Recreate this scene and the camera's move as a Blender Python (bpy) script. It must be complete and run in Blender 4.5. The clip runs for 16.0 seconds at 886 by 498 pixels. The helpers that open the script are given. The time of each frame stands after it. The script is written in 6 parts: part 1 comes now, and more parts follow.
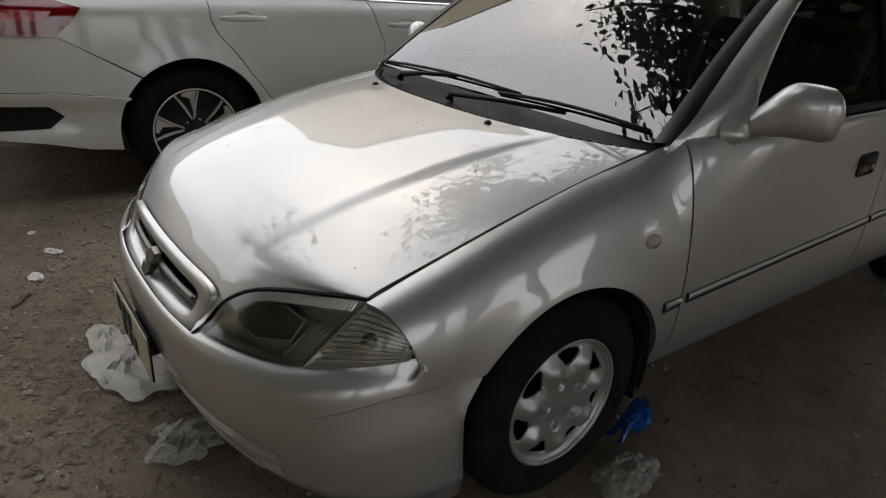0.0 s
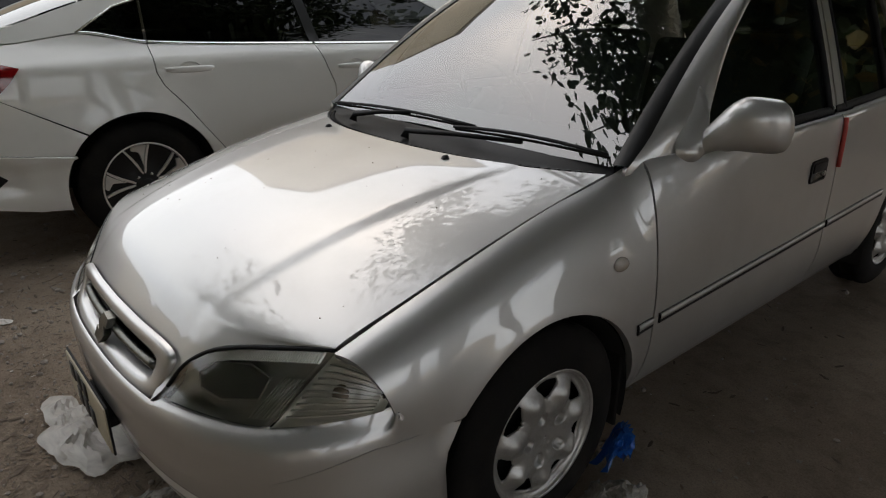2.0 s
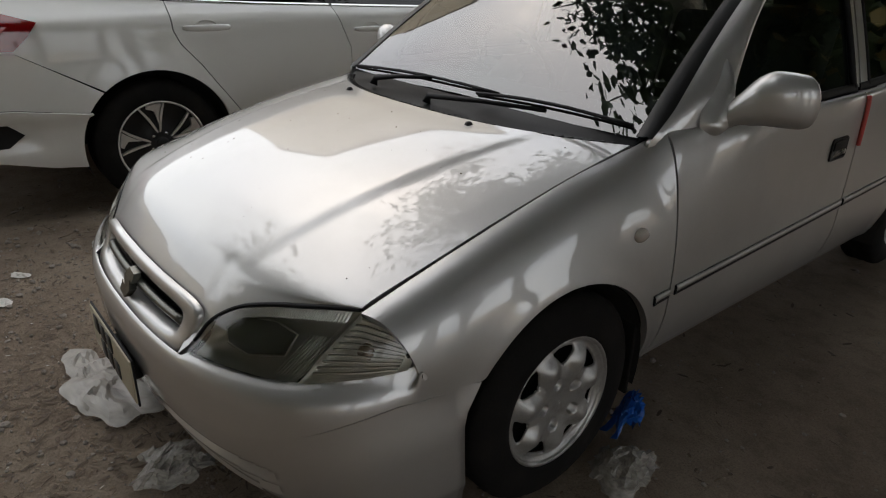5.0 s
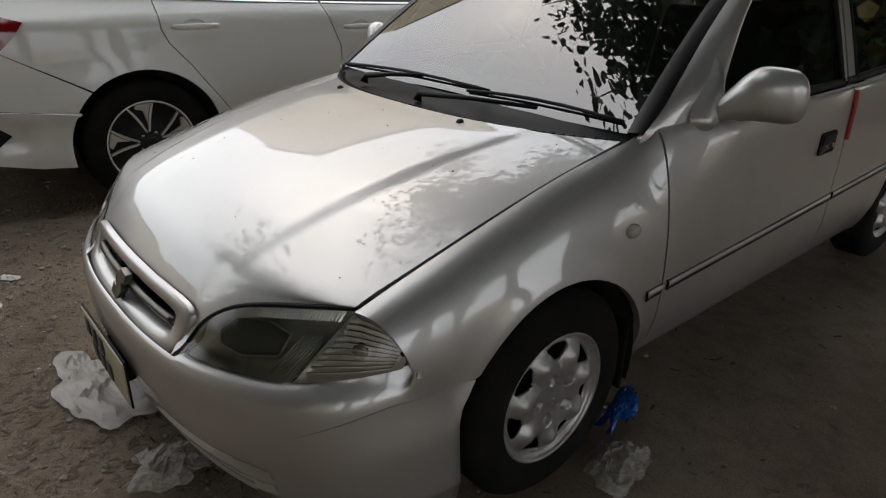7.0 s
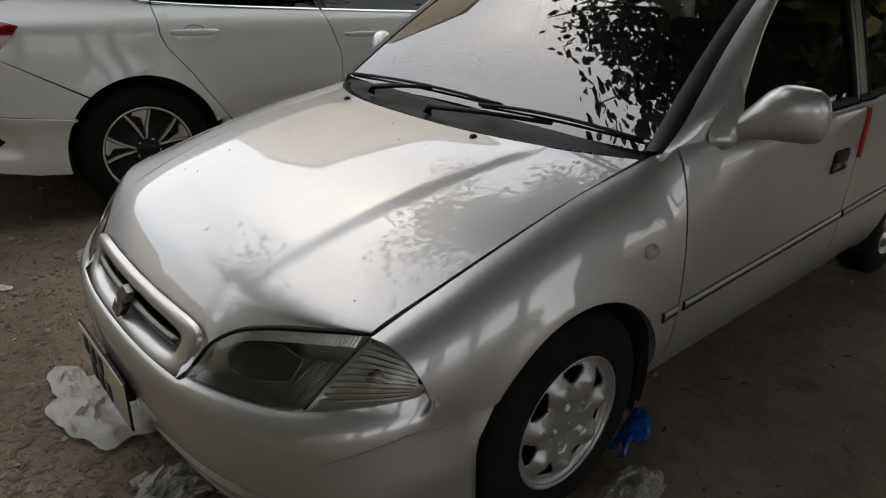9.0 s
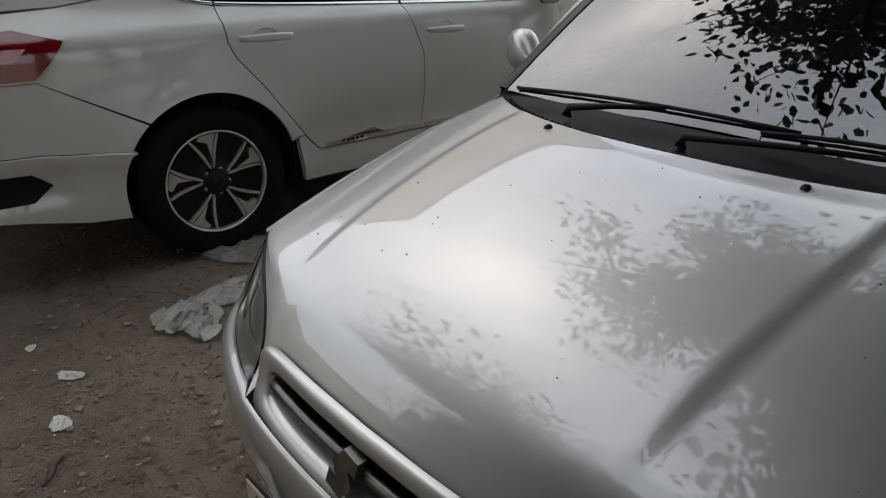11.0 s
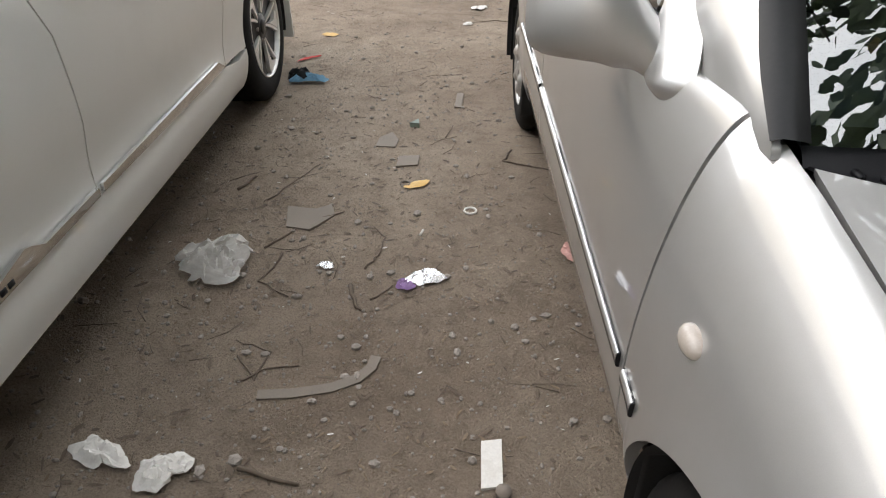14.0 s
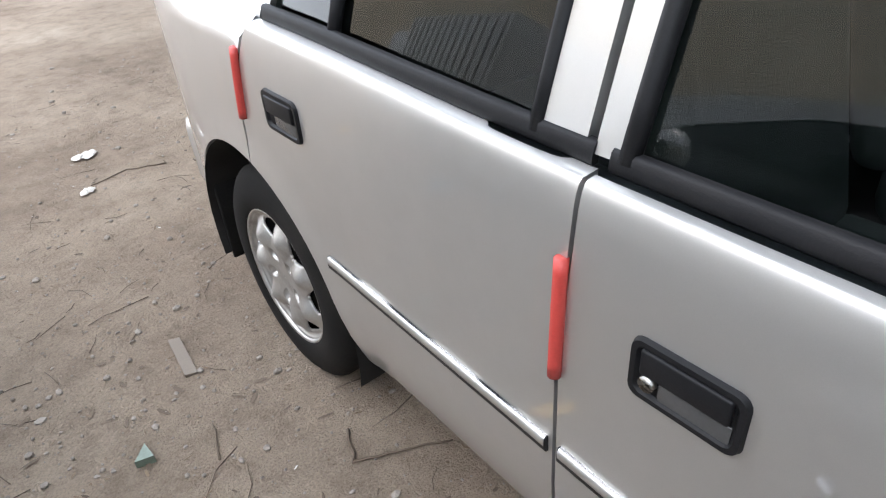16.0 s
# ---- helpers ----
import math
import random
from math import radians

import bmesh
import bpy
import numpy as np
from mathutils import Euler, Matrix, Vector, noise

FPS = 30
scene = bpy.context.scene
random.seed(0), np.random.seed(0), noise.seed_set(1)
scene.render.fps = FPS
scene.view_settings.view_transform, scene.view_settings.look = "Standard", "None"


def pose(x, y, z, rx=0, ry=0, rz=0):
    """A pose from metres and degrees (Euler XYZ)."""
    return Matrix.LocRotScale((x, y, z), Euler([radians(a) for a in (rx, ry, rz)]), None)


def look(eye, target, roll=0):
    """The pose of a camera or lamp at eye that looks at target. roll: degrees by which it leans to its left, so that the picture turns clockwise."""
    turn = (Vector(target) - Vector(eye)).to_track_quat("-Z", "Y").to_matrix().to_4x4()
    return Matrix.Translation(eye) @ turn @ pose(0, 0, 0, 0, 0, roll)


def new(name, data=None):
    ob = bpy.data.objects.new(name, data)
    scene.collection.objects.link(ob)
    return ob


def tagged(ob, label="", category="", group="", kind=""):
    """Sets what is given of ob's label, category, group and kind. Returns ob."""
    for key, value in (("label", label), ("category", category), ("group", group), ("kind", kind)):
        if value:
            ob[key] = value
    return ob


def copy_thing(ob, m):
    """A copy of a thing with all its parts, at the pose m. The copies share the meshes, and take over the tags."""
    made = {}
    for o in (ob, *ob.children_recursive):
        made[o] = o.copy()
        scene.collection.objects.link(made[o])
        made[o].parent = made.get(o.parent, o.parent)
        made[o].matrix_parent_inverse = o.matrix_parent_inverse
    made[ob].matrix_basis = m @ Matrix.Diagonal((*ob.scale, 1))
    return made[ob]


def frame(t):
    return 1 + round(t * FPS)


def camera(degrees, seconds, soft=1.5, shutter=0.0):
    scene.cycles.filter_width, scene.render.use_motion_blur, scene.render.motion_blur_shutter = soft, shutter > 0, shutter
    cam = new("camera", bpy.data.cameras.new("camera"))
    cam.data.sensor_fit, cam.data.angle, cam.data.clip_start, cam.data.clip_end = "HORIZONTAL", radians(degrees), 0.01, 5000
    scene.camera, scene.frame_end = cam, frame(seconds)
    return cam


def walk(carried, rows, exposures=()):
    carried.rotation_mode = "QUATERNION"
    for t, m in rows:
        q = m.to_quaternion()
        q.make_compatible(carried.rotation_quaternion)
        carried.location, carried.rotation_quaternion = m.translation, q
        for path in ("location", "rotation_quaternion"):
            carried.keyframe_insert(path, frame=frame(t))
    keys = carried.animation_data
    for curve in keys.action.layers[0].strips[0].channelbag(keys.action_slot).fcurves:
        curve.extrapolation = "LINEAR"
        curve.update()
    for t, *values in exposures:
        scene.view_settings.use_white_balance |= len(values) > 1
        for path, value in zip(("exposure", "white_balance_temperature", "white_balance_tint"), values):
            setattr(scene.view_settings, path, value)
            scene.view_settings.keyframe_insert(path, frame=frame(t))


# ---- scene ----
cam = camera(67.7, 16.0, 1.15)
PATH = [
    (0, (1.612, -0.279, 1.241), (0.157, 0.828, 0.431), 3.5),
    (0.5, (1.621, -0.283, 1.248), (0.167, 0.829, 0.443), 1.9),
    (1, (1.619, -0.272, 1.252), (0.192, 0.883, 0.459), 1.9),
    (1.5, (1.612, -0.252, 1.255), (0.187, 0.949, 0.531), 0.7),
    (2, (1.582, -0.254, 1.242), (0.159, 0.954, 0.524), 0.1),
    (2.5, (1.56, -0.274, 1.233), (0.162, 0.933, 0.467), 1.3),
    (3, (1.562, -0.297, 1.236), (0.161, 0.896, 0.452), 1.6),
    (5.5, (1.568, -0.303, 1.239), (0.168, 0.876, 0.434), 1.7),
    (6, (1.566, -0.308, 1.245), (0.172, 0.878, 0.438), 1.6),
    (6.5, (1.566, -0.308, 1.242), (0.186, 0.894, 0.435), 2.0),
    (7, (1.566, -0.302, 1.24), (0.183, 0.894, 0.429), 1.4),
    (7.5, (1.564, -0.306, 1.246), (0.177, 0.893, 0.447), 1.4),
    (8, (1.557, -0.305, 1.241), (0.17, 0.903, 0.454), 1.7),
    (10.5, (0.979, -0.343, 1.266), (-0.364, 0.896, 0.453), 2.9),
    (11, (0.659, -0.38, 1.238), (-0.671, 0.856, 0.398), 0.1),
    (11.5, (0.352, -0.368, 1.188), (-0.88, 0.882, 0.229), 3.6),
    (12, (-0.001, -0.341, 1.175), (-1.074, 0.939, 0.076), 4.6),
    (12.5, (-0.337, -0.263, 1.174), (-1.198, 1.131, 0.026), 5.2),
    (13, (-0.631, -0.064, 1.181), (-1.281, 1.439, 0.034), 4.9),
    (13.5, (-0.911, 0.126, 1.184), (-1.21, 1.76, 0.069), 3.0),
    (14, (-1.047, 0.448, 1.161), (-1.066, 2.097, 0.029), -0.7),
    (14.5, (-1.168, 0.792, 1.155), (-0.915, 2.442, 0.053), -1.5),
    (15, (-1.239, 1.158, 1.169), (-0.715, 2.75, 0.078), -2.5),
    (15.5, (-1.236, 1.512, 1.181), (-0.515, 3.029, 0.095), -4.0),
    (16, (-1.21, 1.836, 1.173), (-0.228, 3.176, 0.059), -5.0),
]
EXPOSURES = [(0.0, -0.92, 6300, 10), (8.2, -0.92, 6300, 10), (10.4, -1.12, 6100, 10), (12.5, -1.28, 6050, 10), (13.0, -1.05, 6150, 10), (13.5, -0.25, 6250, 10), (14.5, 0.36, 6250, 10), (15.2, 0.5, 5900, 10), (16.0, 0.57, 5800, 10)]
walk(cam, [(t, look(eye, target, roll)) for t, eye, target, roll in PATH], EXPOSURES)

# ---------------------------------------------------------------- world and light
world = bpy.data.worlds.new("sky")
scene.world = world
world.use_nodes = True
_n, _l = world.node_tree.nodes, world.node_tree.links
_sky = _n.new("ShaderNodeTexSky")
_sky.sky_type = "NISHITA"
_sky.sun_disc = False
_sky.sun_elevation, _sky.sun_rotation = radians(52), radians(-75)
_sky.air_density, _sky.dust_density, _sky.ozone_density = 1.0, 3.0, 1.0
_co = _n.new("ShaderNodeTexCoord")
_cloud = _n.new("ShaderNodeTexNoise")
_cloud.inputs["Scale"].default_value, _cloud.inputs["Detail"].default_value = 2.6, 7
_l.new(_co.outputs["Generated"], _cloud.inputs["Vector"])
_cover = _n.new("ShaderNodeMapRange")
_cover.inputs[1].default_value, _cover.inputs[2].default_value = 0.36, 0.62
_cover.inputs[3].default_value, _cover.inputs[4].default_value = 0.35, 0.95
_l.new(_cloud.outputs["Fac"], _cover.inputs[0])
_mix = _n.new("ShaderNodeMixRGB")
_l.new(_cover.outputs[0], _mix.inputs[0])
_mix.inputs[2].default_value = (12.8, 12.75, 12.6, 1)
_l.new(_sky.outputs[0], _mix.inputs[1])
_l.new(_mix.outputs[0], _n["Background"].inputs[0])
_n["Background"].inputs[1].default_value = 0.27
sun = new("sun", bpy.data.lights.new("sun", "SUN"))
sun.data.energy, sun.data.angle, sun.data.color = 0.5, radians(170), (1.0, 0.95, 0.88)
sun.matrix_world = look((-8, 1.5, 10), (0, 1.5, 0))


# ---------------------------------------------------------------- small tools
def pc(pairs):
    """A smooth monotone curve through (x, y) pairs."""
    xs = [p[0] for p in pairs]
    ys = [p[1] for p in pairs]
    n = len(xs)
    h = [xs[i + 1] - xs[i] for i in range(n - 1)]
    d = [(ys[i + 1] - ys[i]) / h[i] for i in range(n - 1)]
    m = [d[0]] + [0.0] * (n - 2) + [d[-1]]
    for i in range(1, n - 1):
        if d[i - 1] * d[i] > 0:
            a, b = 2 * h[i] + h[i - 1], h[i] + 2 * h[i - 1]
            m[i] = (a + b) / (a / d[i - 1] + b / d[i])

    def f(x):
        if x <= xs[0]:
            return ys[0]
        if x >= xs[-1]:
            return ys[-1]
        i = 0
        while x > xs[i + 1]:
            i += 1
        t = (x - xs[i]) / h[i]
        return ((1 + 2 * t) * (1 - t) ** 2 * ys[i] + t * (1 - t) ** 2 * h[i] * m[i]
                + t * t * (3 - 2 * t) * ys[i + 1] + t * t * (t - 1) * h[i] * m[i + 1])
    return f


def lerp(a, b, t):
    return a + (b - a) * t


def span(a, b, n):
    return [a + (b - a) * i / (n - 1) for i in range(n)]


def smooth(t):
    t = min(1.0, max(0.0, t))
    return t * t * (3 - 2 * t)


def part(name, bm, mat, parent=None, label="", flat=False, sharp=None):
    me = bpy.data.meshes.new(name)
    bm.normal_update()
    bm.to_mesh(me)
    bm.free()
    if not flat:
        me.polygons.foreach_set("use_smooth", [True] * len(me.polygons))
        if sharp:
            me.set_sharp_from_angle(angle=radians(sharp))
    me.materials.append(mat)
    ob = new(name, me)
    if parent is not None:
        ob.parent = parent
    if label:
        ob["label"] = label
    return ob


def thing(name, label, category, group="", loc=(0, 0, 0), kind=""):
    ob = new(name)
    ob.empty_display_size = 0.1
    ob.location = loc
    return tagged(ob, label, category, group, kind)


def grid(rows, close=False, bm=None):
    bm = bm or bmesh.new()
    vs = [[bm.verts.new(p) for p in r] for r in rows]
    for a, b in zip(vs, vs[1:]):
        k = len(a)
        for i in range(k if close else k - 1):
            j = (i + 1) % k
            bm.faces.new((a[i], a[j], b[j], b[i]))
    return bm


def flange(bm, depth=0.014):
    """Turns the free edges of a sheet inwards, as pressed panels are."""
    bm.normal_update()
    edges = [e for e in bm.edges if len(e.link_faces) == 1]
    up, low = {}, {}
    for e in edges:
        for v in e.verts:
            if v not in up:
                up[v] = bm.verts.new(v.co)
                low[v] = bm.verts.new(v.co - v.normal * depth)
    for e in edges:
        lp = e.link_loops[0]
        a, b = lp.vert, lp.link_loop_next.vert
        bm.faces.new((up[b], up[a], low[a], low[b]))
    return bm


def flipped(bm):
    bmesh.ops.reverse_faces(bm, faces=bm.faces[:])
    return bm


def mirror(rows, s):
    return rows if s > 0 else [[(-p[0], p[1], p[2]) for p in reversed(r)] for r in rows]


def inside(poly, x, y):
    c = False
    for (x1, y1), (x2, y2) in zip(poly, poly[1:] + poly[:1]):
        if (y1 > y) != (y2 > y) and x < (x2 - x1) * (y - y1) / (y2 - y1) + x1:
            c = not c
    return c


def edge_gap(poly, x, y):
    """Distance from (x, y) to the outline of poly."""
    best = 9.0
    for (x1, y1), (x2, y2) in zip(poly, poly[1:] + poly[:1]):
        dx, dy = x2 - x1, y2 - y1
        t = min(1.0, max(0.0, ((x - x1) * dx + (y - y1) * dy) / (dx * dx + dy * dy)))
        best = min(best, math.hypot(x - x1 - t * dx, y - y1 - t * dy))
    return best


def sheet(outline, surf, step, s=1, edge=0.014):
    """A side panel with the outline (y, z), pressed to x = surf(y, z)."""
    from mathutils.geometry import delaunay_2d_cdt
    ring = []
    for (a, b), (c, d) in zip(outline, outline[1:] + outline[:1]):
        k = max(1, int(math.hypot(c - a, d - b) / step))
        ring += [(lerp(a, c, i / k), lerp(b, d, i / k)) for i in range(k)]
    pts = list(ring)
    y0, y1 = min(p[0] for p in ring), max(p[0] for p in ring)
    z0, z1 = min(p[1] for p in ring), max(p[1] for p in ring)
    arr = np.array(ring)
    for y in np.arange(y0 + step / 2, y1, step):
        for z in np.arange(z0 + step / 2, z1, step):
            if inside(ring, y, z) and ((arr - (y, z)) ** 2).sum(1).min() > (0.45 * step) ** 2:
                pts.append((float(y), float(z)))
    vs, _, fs, *_ = delaunay_2d_cdt([Vector(p) for p in pts], [], [list(range(len(ring)))], 1, 1e-5)
    bm = bmesh.new()
    bv = [bm.verts.new((s * surf(v[0], v[1]), v[0], v[1])) for v in vs]
    for f in fs:
        bm.faces.new([bv[i] for i in (f if s > 0 else reversed(f))])
    loose = [v for v in bm.verts if not v.link_faces]
    for v in loose:
        bm.verts.remove(v)
    bm.normal_update()
    return flange(bm, edge) if edge else bm


def box(x0, x1, y0, y1, z0, z1, r=0.0, bm=None):
    b2 = bmesh.new()
    bmesh.ops.create_cube(b2, size=1)
    for v in b2.verts:
        v.co = (lerp(x0, x1, v.co.x + 0.5), lerp(y0, y1, v.co.y + 0.5), lerp(z0, z1, v.co.z + 0.5))
    if r:
        bmesh.ops.bevel(b2, geom=b2.edges[:], offset=r, segments=3, profile=0.5, affect="EDGES")
    if bm is None:
        return b2
    me = bpy.data.meshes.new("tmp")
    b2.to_mesh(me)
    b2.free()
    bm.from_mesh(me)
    bpy.data.meshes.remove(me)
    return bm


def tube(path, radius, sides=8, bm=None, caps=True):
    """A round bar along a path; radius a number or a list."""
    bm = bm or bmesh.new()
    P = [Vector(p) for p in path]
    R = radius if isinstance(radius, (list, tuple)) else [radius] * len(P)
    rings = []
    side = None
    for i, p in enumerate(P):
        d = (P[min(i + 1, len(P) - 1)] - P[max(i - 1, 0)]).normalized()
        if side is None:
            side = d.orthogonal().normalized()
        side = (side - d * side.dot(d)).normalized()
        up = d.cross(side)
        rings.append([bm.verts.new(p + R[i] * (math.cos(a) * side + math.sin(a) * up))
                      for a in (2 * math.pi * k / sides for k in range(sides))])
    for a, b in zip(rings, rings[1:]):
        for k in range(sides):
            j = (k + 1) % sides
            bm.faces.new((a[k], a[j], b[j], b[k]))
    if caps:
        bm.faces.new(list(reversed(rings[0])))
        bm.faces.new(rings[-1])
    return bm


def lathe(profile, n=48, bm=None, axis="x", s=1):
    """Turns (r, depth) pairs round the wheel's axis; depth points outwards."""
    rows = []
    for r, d in profile:
        rows.append([(s * d, r * math.cos(a), r * math.sin(a)) for a in (2 * math.pi * k / n for k in range(n))])
    bm = grid(rows, True, bm)
    if s > 0:
        flipped(bm)
    return bm


# ---------------------------------------------------------------- materials
def material(name, base, rough=0.5, metal=0.0, coat=0.0, var=0.12, scale=6.0, fine=120.0, bump=0.0,
             dirt=None, dirt_amount=0.0, dirt_scale=3.0, spec=0.5, coat_ior=1.5):
    m = bpy.data.materials.new(name)
    m.use_nodes = True
    n, l = m.node_tree.nodes, m.node_tree.links
    b = n["Principled BSDF"]
    co = n.new("ShaderNodeTexCoord")
    n1 = n.new("ShaderNodeTexNoise")
    n1.inputs["Scale"].default_value = scale
    n1.inputs["Detail"].default_value = 6
    n2 = n.new("ShaderNodeTexNoise")
    n2.inputs["Scale"].default_value = fine
    n2.inputs["Detail"].default_value = 3
    for t in (n1, n2):
        l.new(co.outputs["Object"], t.inputs["Vector"])
    add = n.new("ShaderNodeMath")
    add.operation = "ADD"
    l.new(n1.outputs["Fac"], add.inputs[0])
    l.new(n2.outputs["Fac"], add.inputs[1])
    ramp = n.new("ShaderNodeMapRange")
    ramp.inputs[1].default_value, ramp.inputs[2].default_value = 0.6, 1.4
    ramp.inputs[3].default_value, ramp.inputs[4].default_value = 1 - var, 1 + var
    l.new(add.outputs[0], ramp.inputs[0])
    mul = n.new("ShaderNodeVectorMath")
    mul.operation = "SCALE"
    mul.inputs[0].default_value = base
    l.new(ramp.outputs[0], mul.inputs["Scale"])
    colour = mul.outputs[0]
    b.inputs["Roughness"].default_value = rough
    b.inputs["Metallic"].default_value = metal
    b.inputs["Coat Weight"].default_value = coat
    b.inputs["Coat Roughness"].default_value = 0.03
    b.inputs["Coat IOR"].default_value = coat_ior
    b.inputs["Specular IOR Level"].default_value = spec
    if dirt:
        n3 = n.new("ShaderNodeTexNoise")
        n3.inputs["Scale"].default_value = dirt_scale
        n3.inputs["Detail"].default_value = 8
        n3.inputs["Roughness"].default_value = 0.65
        l.new(co.outputs["Object"], n3.inputs["Vector"])
        r3 = n.new("ShaderNodeMapRange")
        r3.inputs[1].default_value, r3.inputs[2].default_value = 0.45, 0.75
        r3.inputs[3].default_value, r3.inputs[4].default_value = 0, dirt_amount
        l.new(n3.outputs["Fac"], r3.inputs[0])
        mx = n.new("ShaderNodeMixRGB")
        mx.inputs[2].default_value = (*dirt, 1)
        l.new(r3.outputs[0], mx.inputs[0])
        l.new(colour, mx.inputs[1])
        colour = mx.outputs[0]
        rr = n.new("ShaderNodeMath")
        rr.operation = "MULTIPLY_ADD"
        rr.inputs[1].default_value, rr.inputs[2].default_value = 0.5, rough
        l.new(r3.outputs[0], rr.inputs[0])
        l.new(rr.outputs[0], b.inputs["Roughness"])
    l.new(colour, b.inputs["Base Color"])
    if bump:
        bp = n.new("ShaderNodeBump")
        bp.inputs["Strength"].default_value = bump
        bp.inputs["Distance"].default_value = 0.004
        l.new(add.outputs[0], bp.inputs["Height"])
        l.new(bp.outputs[0], b.inputs["Normal"])
    return m


def glass(name, tint, ior=1.45, rough=0.0, extra=0.0):
    m = bpy.data.materials.new(name)
    m.use_nodes = True
    n, l = m.node_tree.nodes, m.node_tree.links
    n.remove(n["Principled BSDF"])
    tr, gl, mx, fr = (n.new("ShaderNodeBsdfTransparent"), n.new("ShaderNodeBsdfGlossy"),
                      n.new("ShaderNodeMixShader"), n.new("ShaderNodeFresnel"))
    tr.inputs[0].default_value = (*tint, 1)
    gl.inputs["Roughness"].default_value = rough
    fr.inputs[0].default_value = ior
    fac = fr.outputs[0]
    if extra:
        ad = n.new("ShaderNodeMath")
        ad.inputs[1].default_value = extra
        l.new(fac, ad.inputs[0])
        fac = ad.outputs[0]
    l.new(fac, mx.inputs[0])
    l.new(tr.outputs[0], mx.inputs[1])
    l.new(gl.outputs[0], mx.inputs[2])
    l.new(mx.outputs[0], n["Material Output"].inputs[0])
    return m


def plastic_film(name, colour, through_amount):
    m = bpy.data.materials.new(name)
    m.use_nodes = True
    n, l = m.node_tree.nodes, m.node_tree.links
    b = n["Principled BSDF"]
    b.inputs["Base Color"].default_value = (*colour, 1)
    b.inputs["Roughness"].default_value = 0.35
    tr, mx = n.new("ShaderNodeBsdfTransparent"), n.new("ShaderNodeMixShader")
    no = n.new("ShaderNodeTexNoise")
    no.inputs["Scale"].default_value = 9
    no.inputs["Detail"].default_value = 5
    mr = n.new("ShaderNodeMapRange")
    mr.inputs[1].default_value, mr.inputs[2].default_value = 0.35, 0.65
    mr.inputs[3].default_value, mr.inputs[4].default_value = through_amount * 0.6, through_amount * 1.3
    l.new(no.outputs["Fac"], mr.inputs[0])
    l.new(mr.outputs[0], mx.inputs[0])
    l.new(b.outputs[0], mx.inputs[1])
    l.new(tr.outputs[0], mx.inputs[2])
    l.new(mx.outputs[0], n["Material Output"].inputs[0])
    return m


SILVER = material("silver_paint", (0.54, 0.53, 0.51), 0.46, 0.80, 1.0, 0.04, 2.0, 900, 0.0, (0.33, 0.30, 0.26), 0.18, 2.2, coat_ior=1.95)
PEARL = material("pearl_white_paint", (0.70, 0.69, 0.65), 0.35, 0.0, 0.8, 0.03, 2.0, 500, 0.0, (0.36, 0.31, 0.25), 0.15, 1.7, coat_ior=1.7)
WHEEL_SILVER = material("wheel_silver", (0.44, 0.43, 0.41), 0.36, 0.7, 0.3, 0.08, 20, 300, 0.05, (0.16, 0.13, 0.10), 0.55, 14)
MACHINED = material("machined_alloy", (0.78, 0.76, 0.73), 0.38, 0.75, 0.2, 0.06, 30, 300, 0.0, (0.3, 0.26, 0.21), 0.3, 12)
BLACK_GLOSS = material("black_gloss", (0.010, 0.010, 0.010), 0.38, 0.0, 0.0, 0.2, 20, 200, spec=0.3)
BLACK_PLASTIC = material("black_plastic", (0.009, 0.009, 0.010), 0.5, 0, 0, 0.2, 12, 400, 0.08, (0.10, 0.09, 0.075), 0.05, 9, 0.2)
RUBBER = material("tyre_rubber", (0.012, 0.0115, 0.011), 0.8, 0, 0, 0.25, 8, 200, 0.15, (0.11, 0.09, 0.07), 0.08, 7, 0.1)
DARK = material("underbody", (0.012, 0.011, 0.010), 0.9, 0, 0, 0.2, 5, 60)
CHROME = material("chrome", (0.72, 0.72, 0.70), 0.10, 1.0, 0, 0.03, 20, 200)
WORN_CHROME = material("worn_chrome", (0.30, 0.295, 0.28), 0.25, 1.0, 0, 0.12, 40, 400, 0.05, (0.2, 0.17, 0.13), 0.4, 20)
REFLECTOR = material("lamp_reflector", (0.86, 0.84, 0.78), 0.30, 0.55, 0, 0.10, 30, 200, 0.1)
LAMP_DARK = material("lamp_inner", (0.10, 0.10, 0.10), 0.22, 0.4, 0, 0.1, 20, 200)
AMBER = material("marker_lens", (0.34, 0.26, 0.19), 0.18, 0, 0.6, 0.08, 30, 300)
MARKER = material("side_marker_lens", (0.40, 0.35, 0.30), 0.22, 0, 0.6, 0.10, 30, 300)
BOWL = material("smoky_bowl", (0.40, 0.40, 0.38), 0.32, 0.6, 0, 0.12, 30, 200, 0.1)
DULL_CHROME = material("dull_chrome", (0.15, 0.15, 0.135), 0.30, 1.0, 0, 0.25, 60, 400, 0.1, (0.32, 0.31, 0.27), 0.4, 30)
RED_LENS = material("tail_lens", (0.22, 0.004, 0.006), 0.12, 0, 1.0, 0.1, 10, 100)
RED_BRIGHT = material("tail_lens_bright", (0.42, 0.012, 0.010), 0.15, 0, 1.0, 0.1, 10, 100)
RED_RUBBER = material("red_rubber", (0.44, 0.050, 0.040), 0.5, 0, 0.1, 0.12, 12, 250, 0.05)
SEAT = material("seat_fabric", (0.09, 0.095, 0.10), 0.85, 0, 0, 0.15, 10, 300, 0.2)
DASH = material("dashboard_plastic", (0.05, 0.06, 0.065), 0.55, 0, 0, 0.1, 10, 300, 0.1)
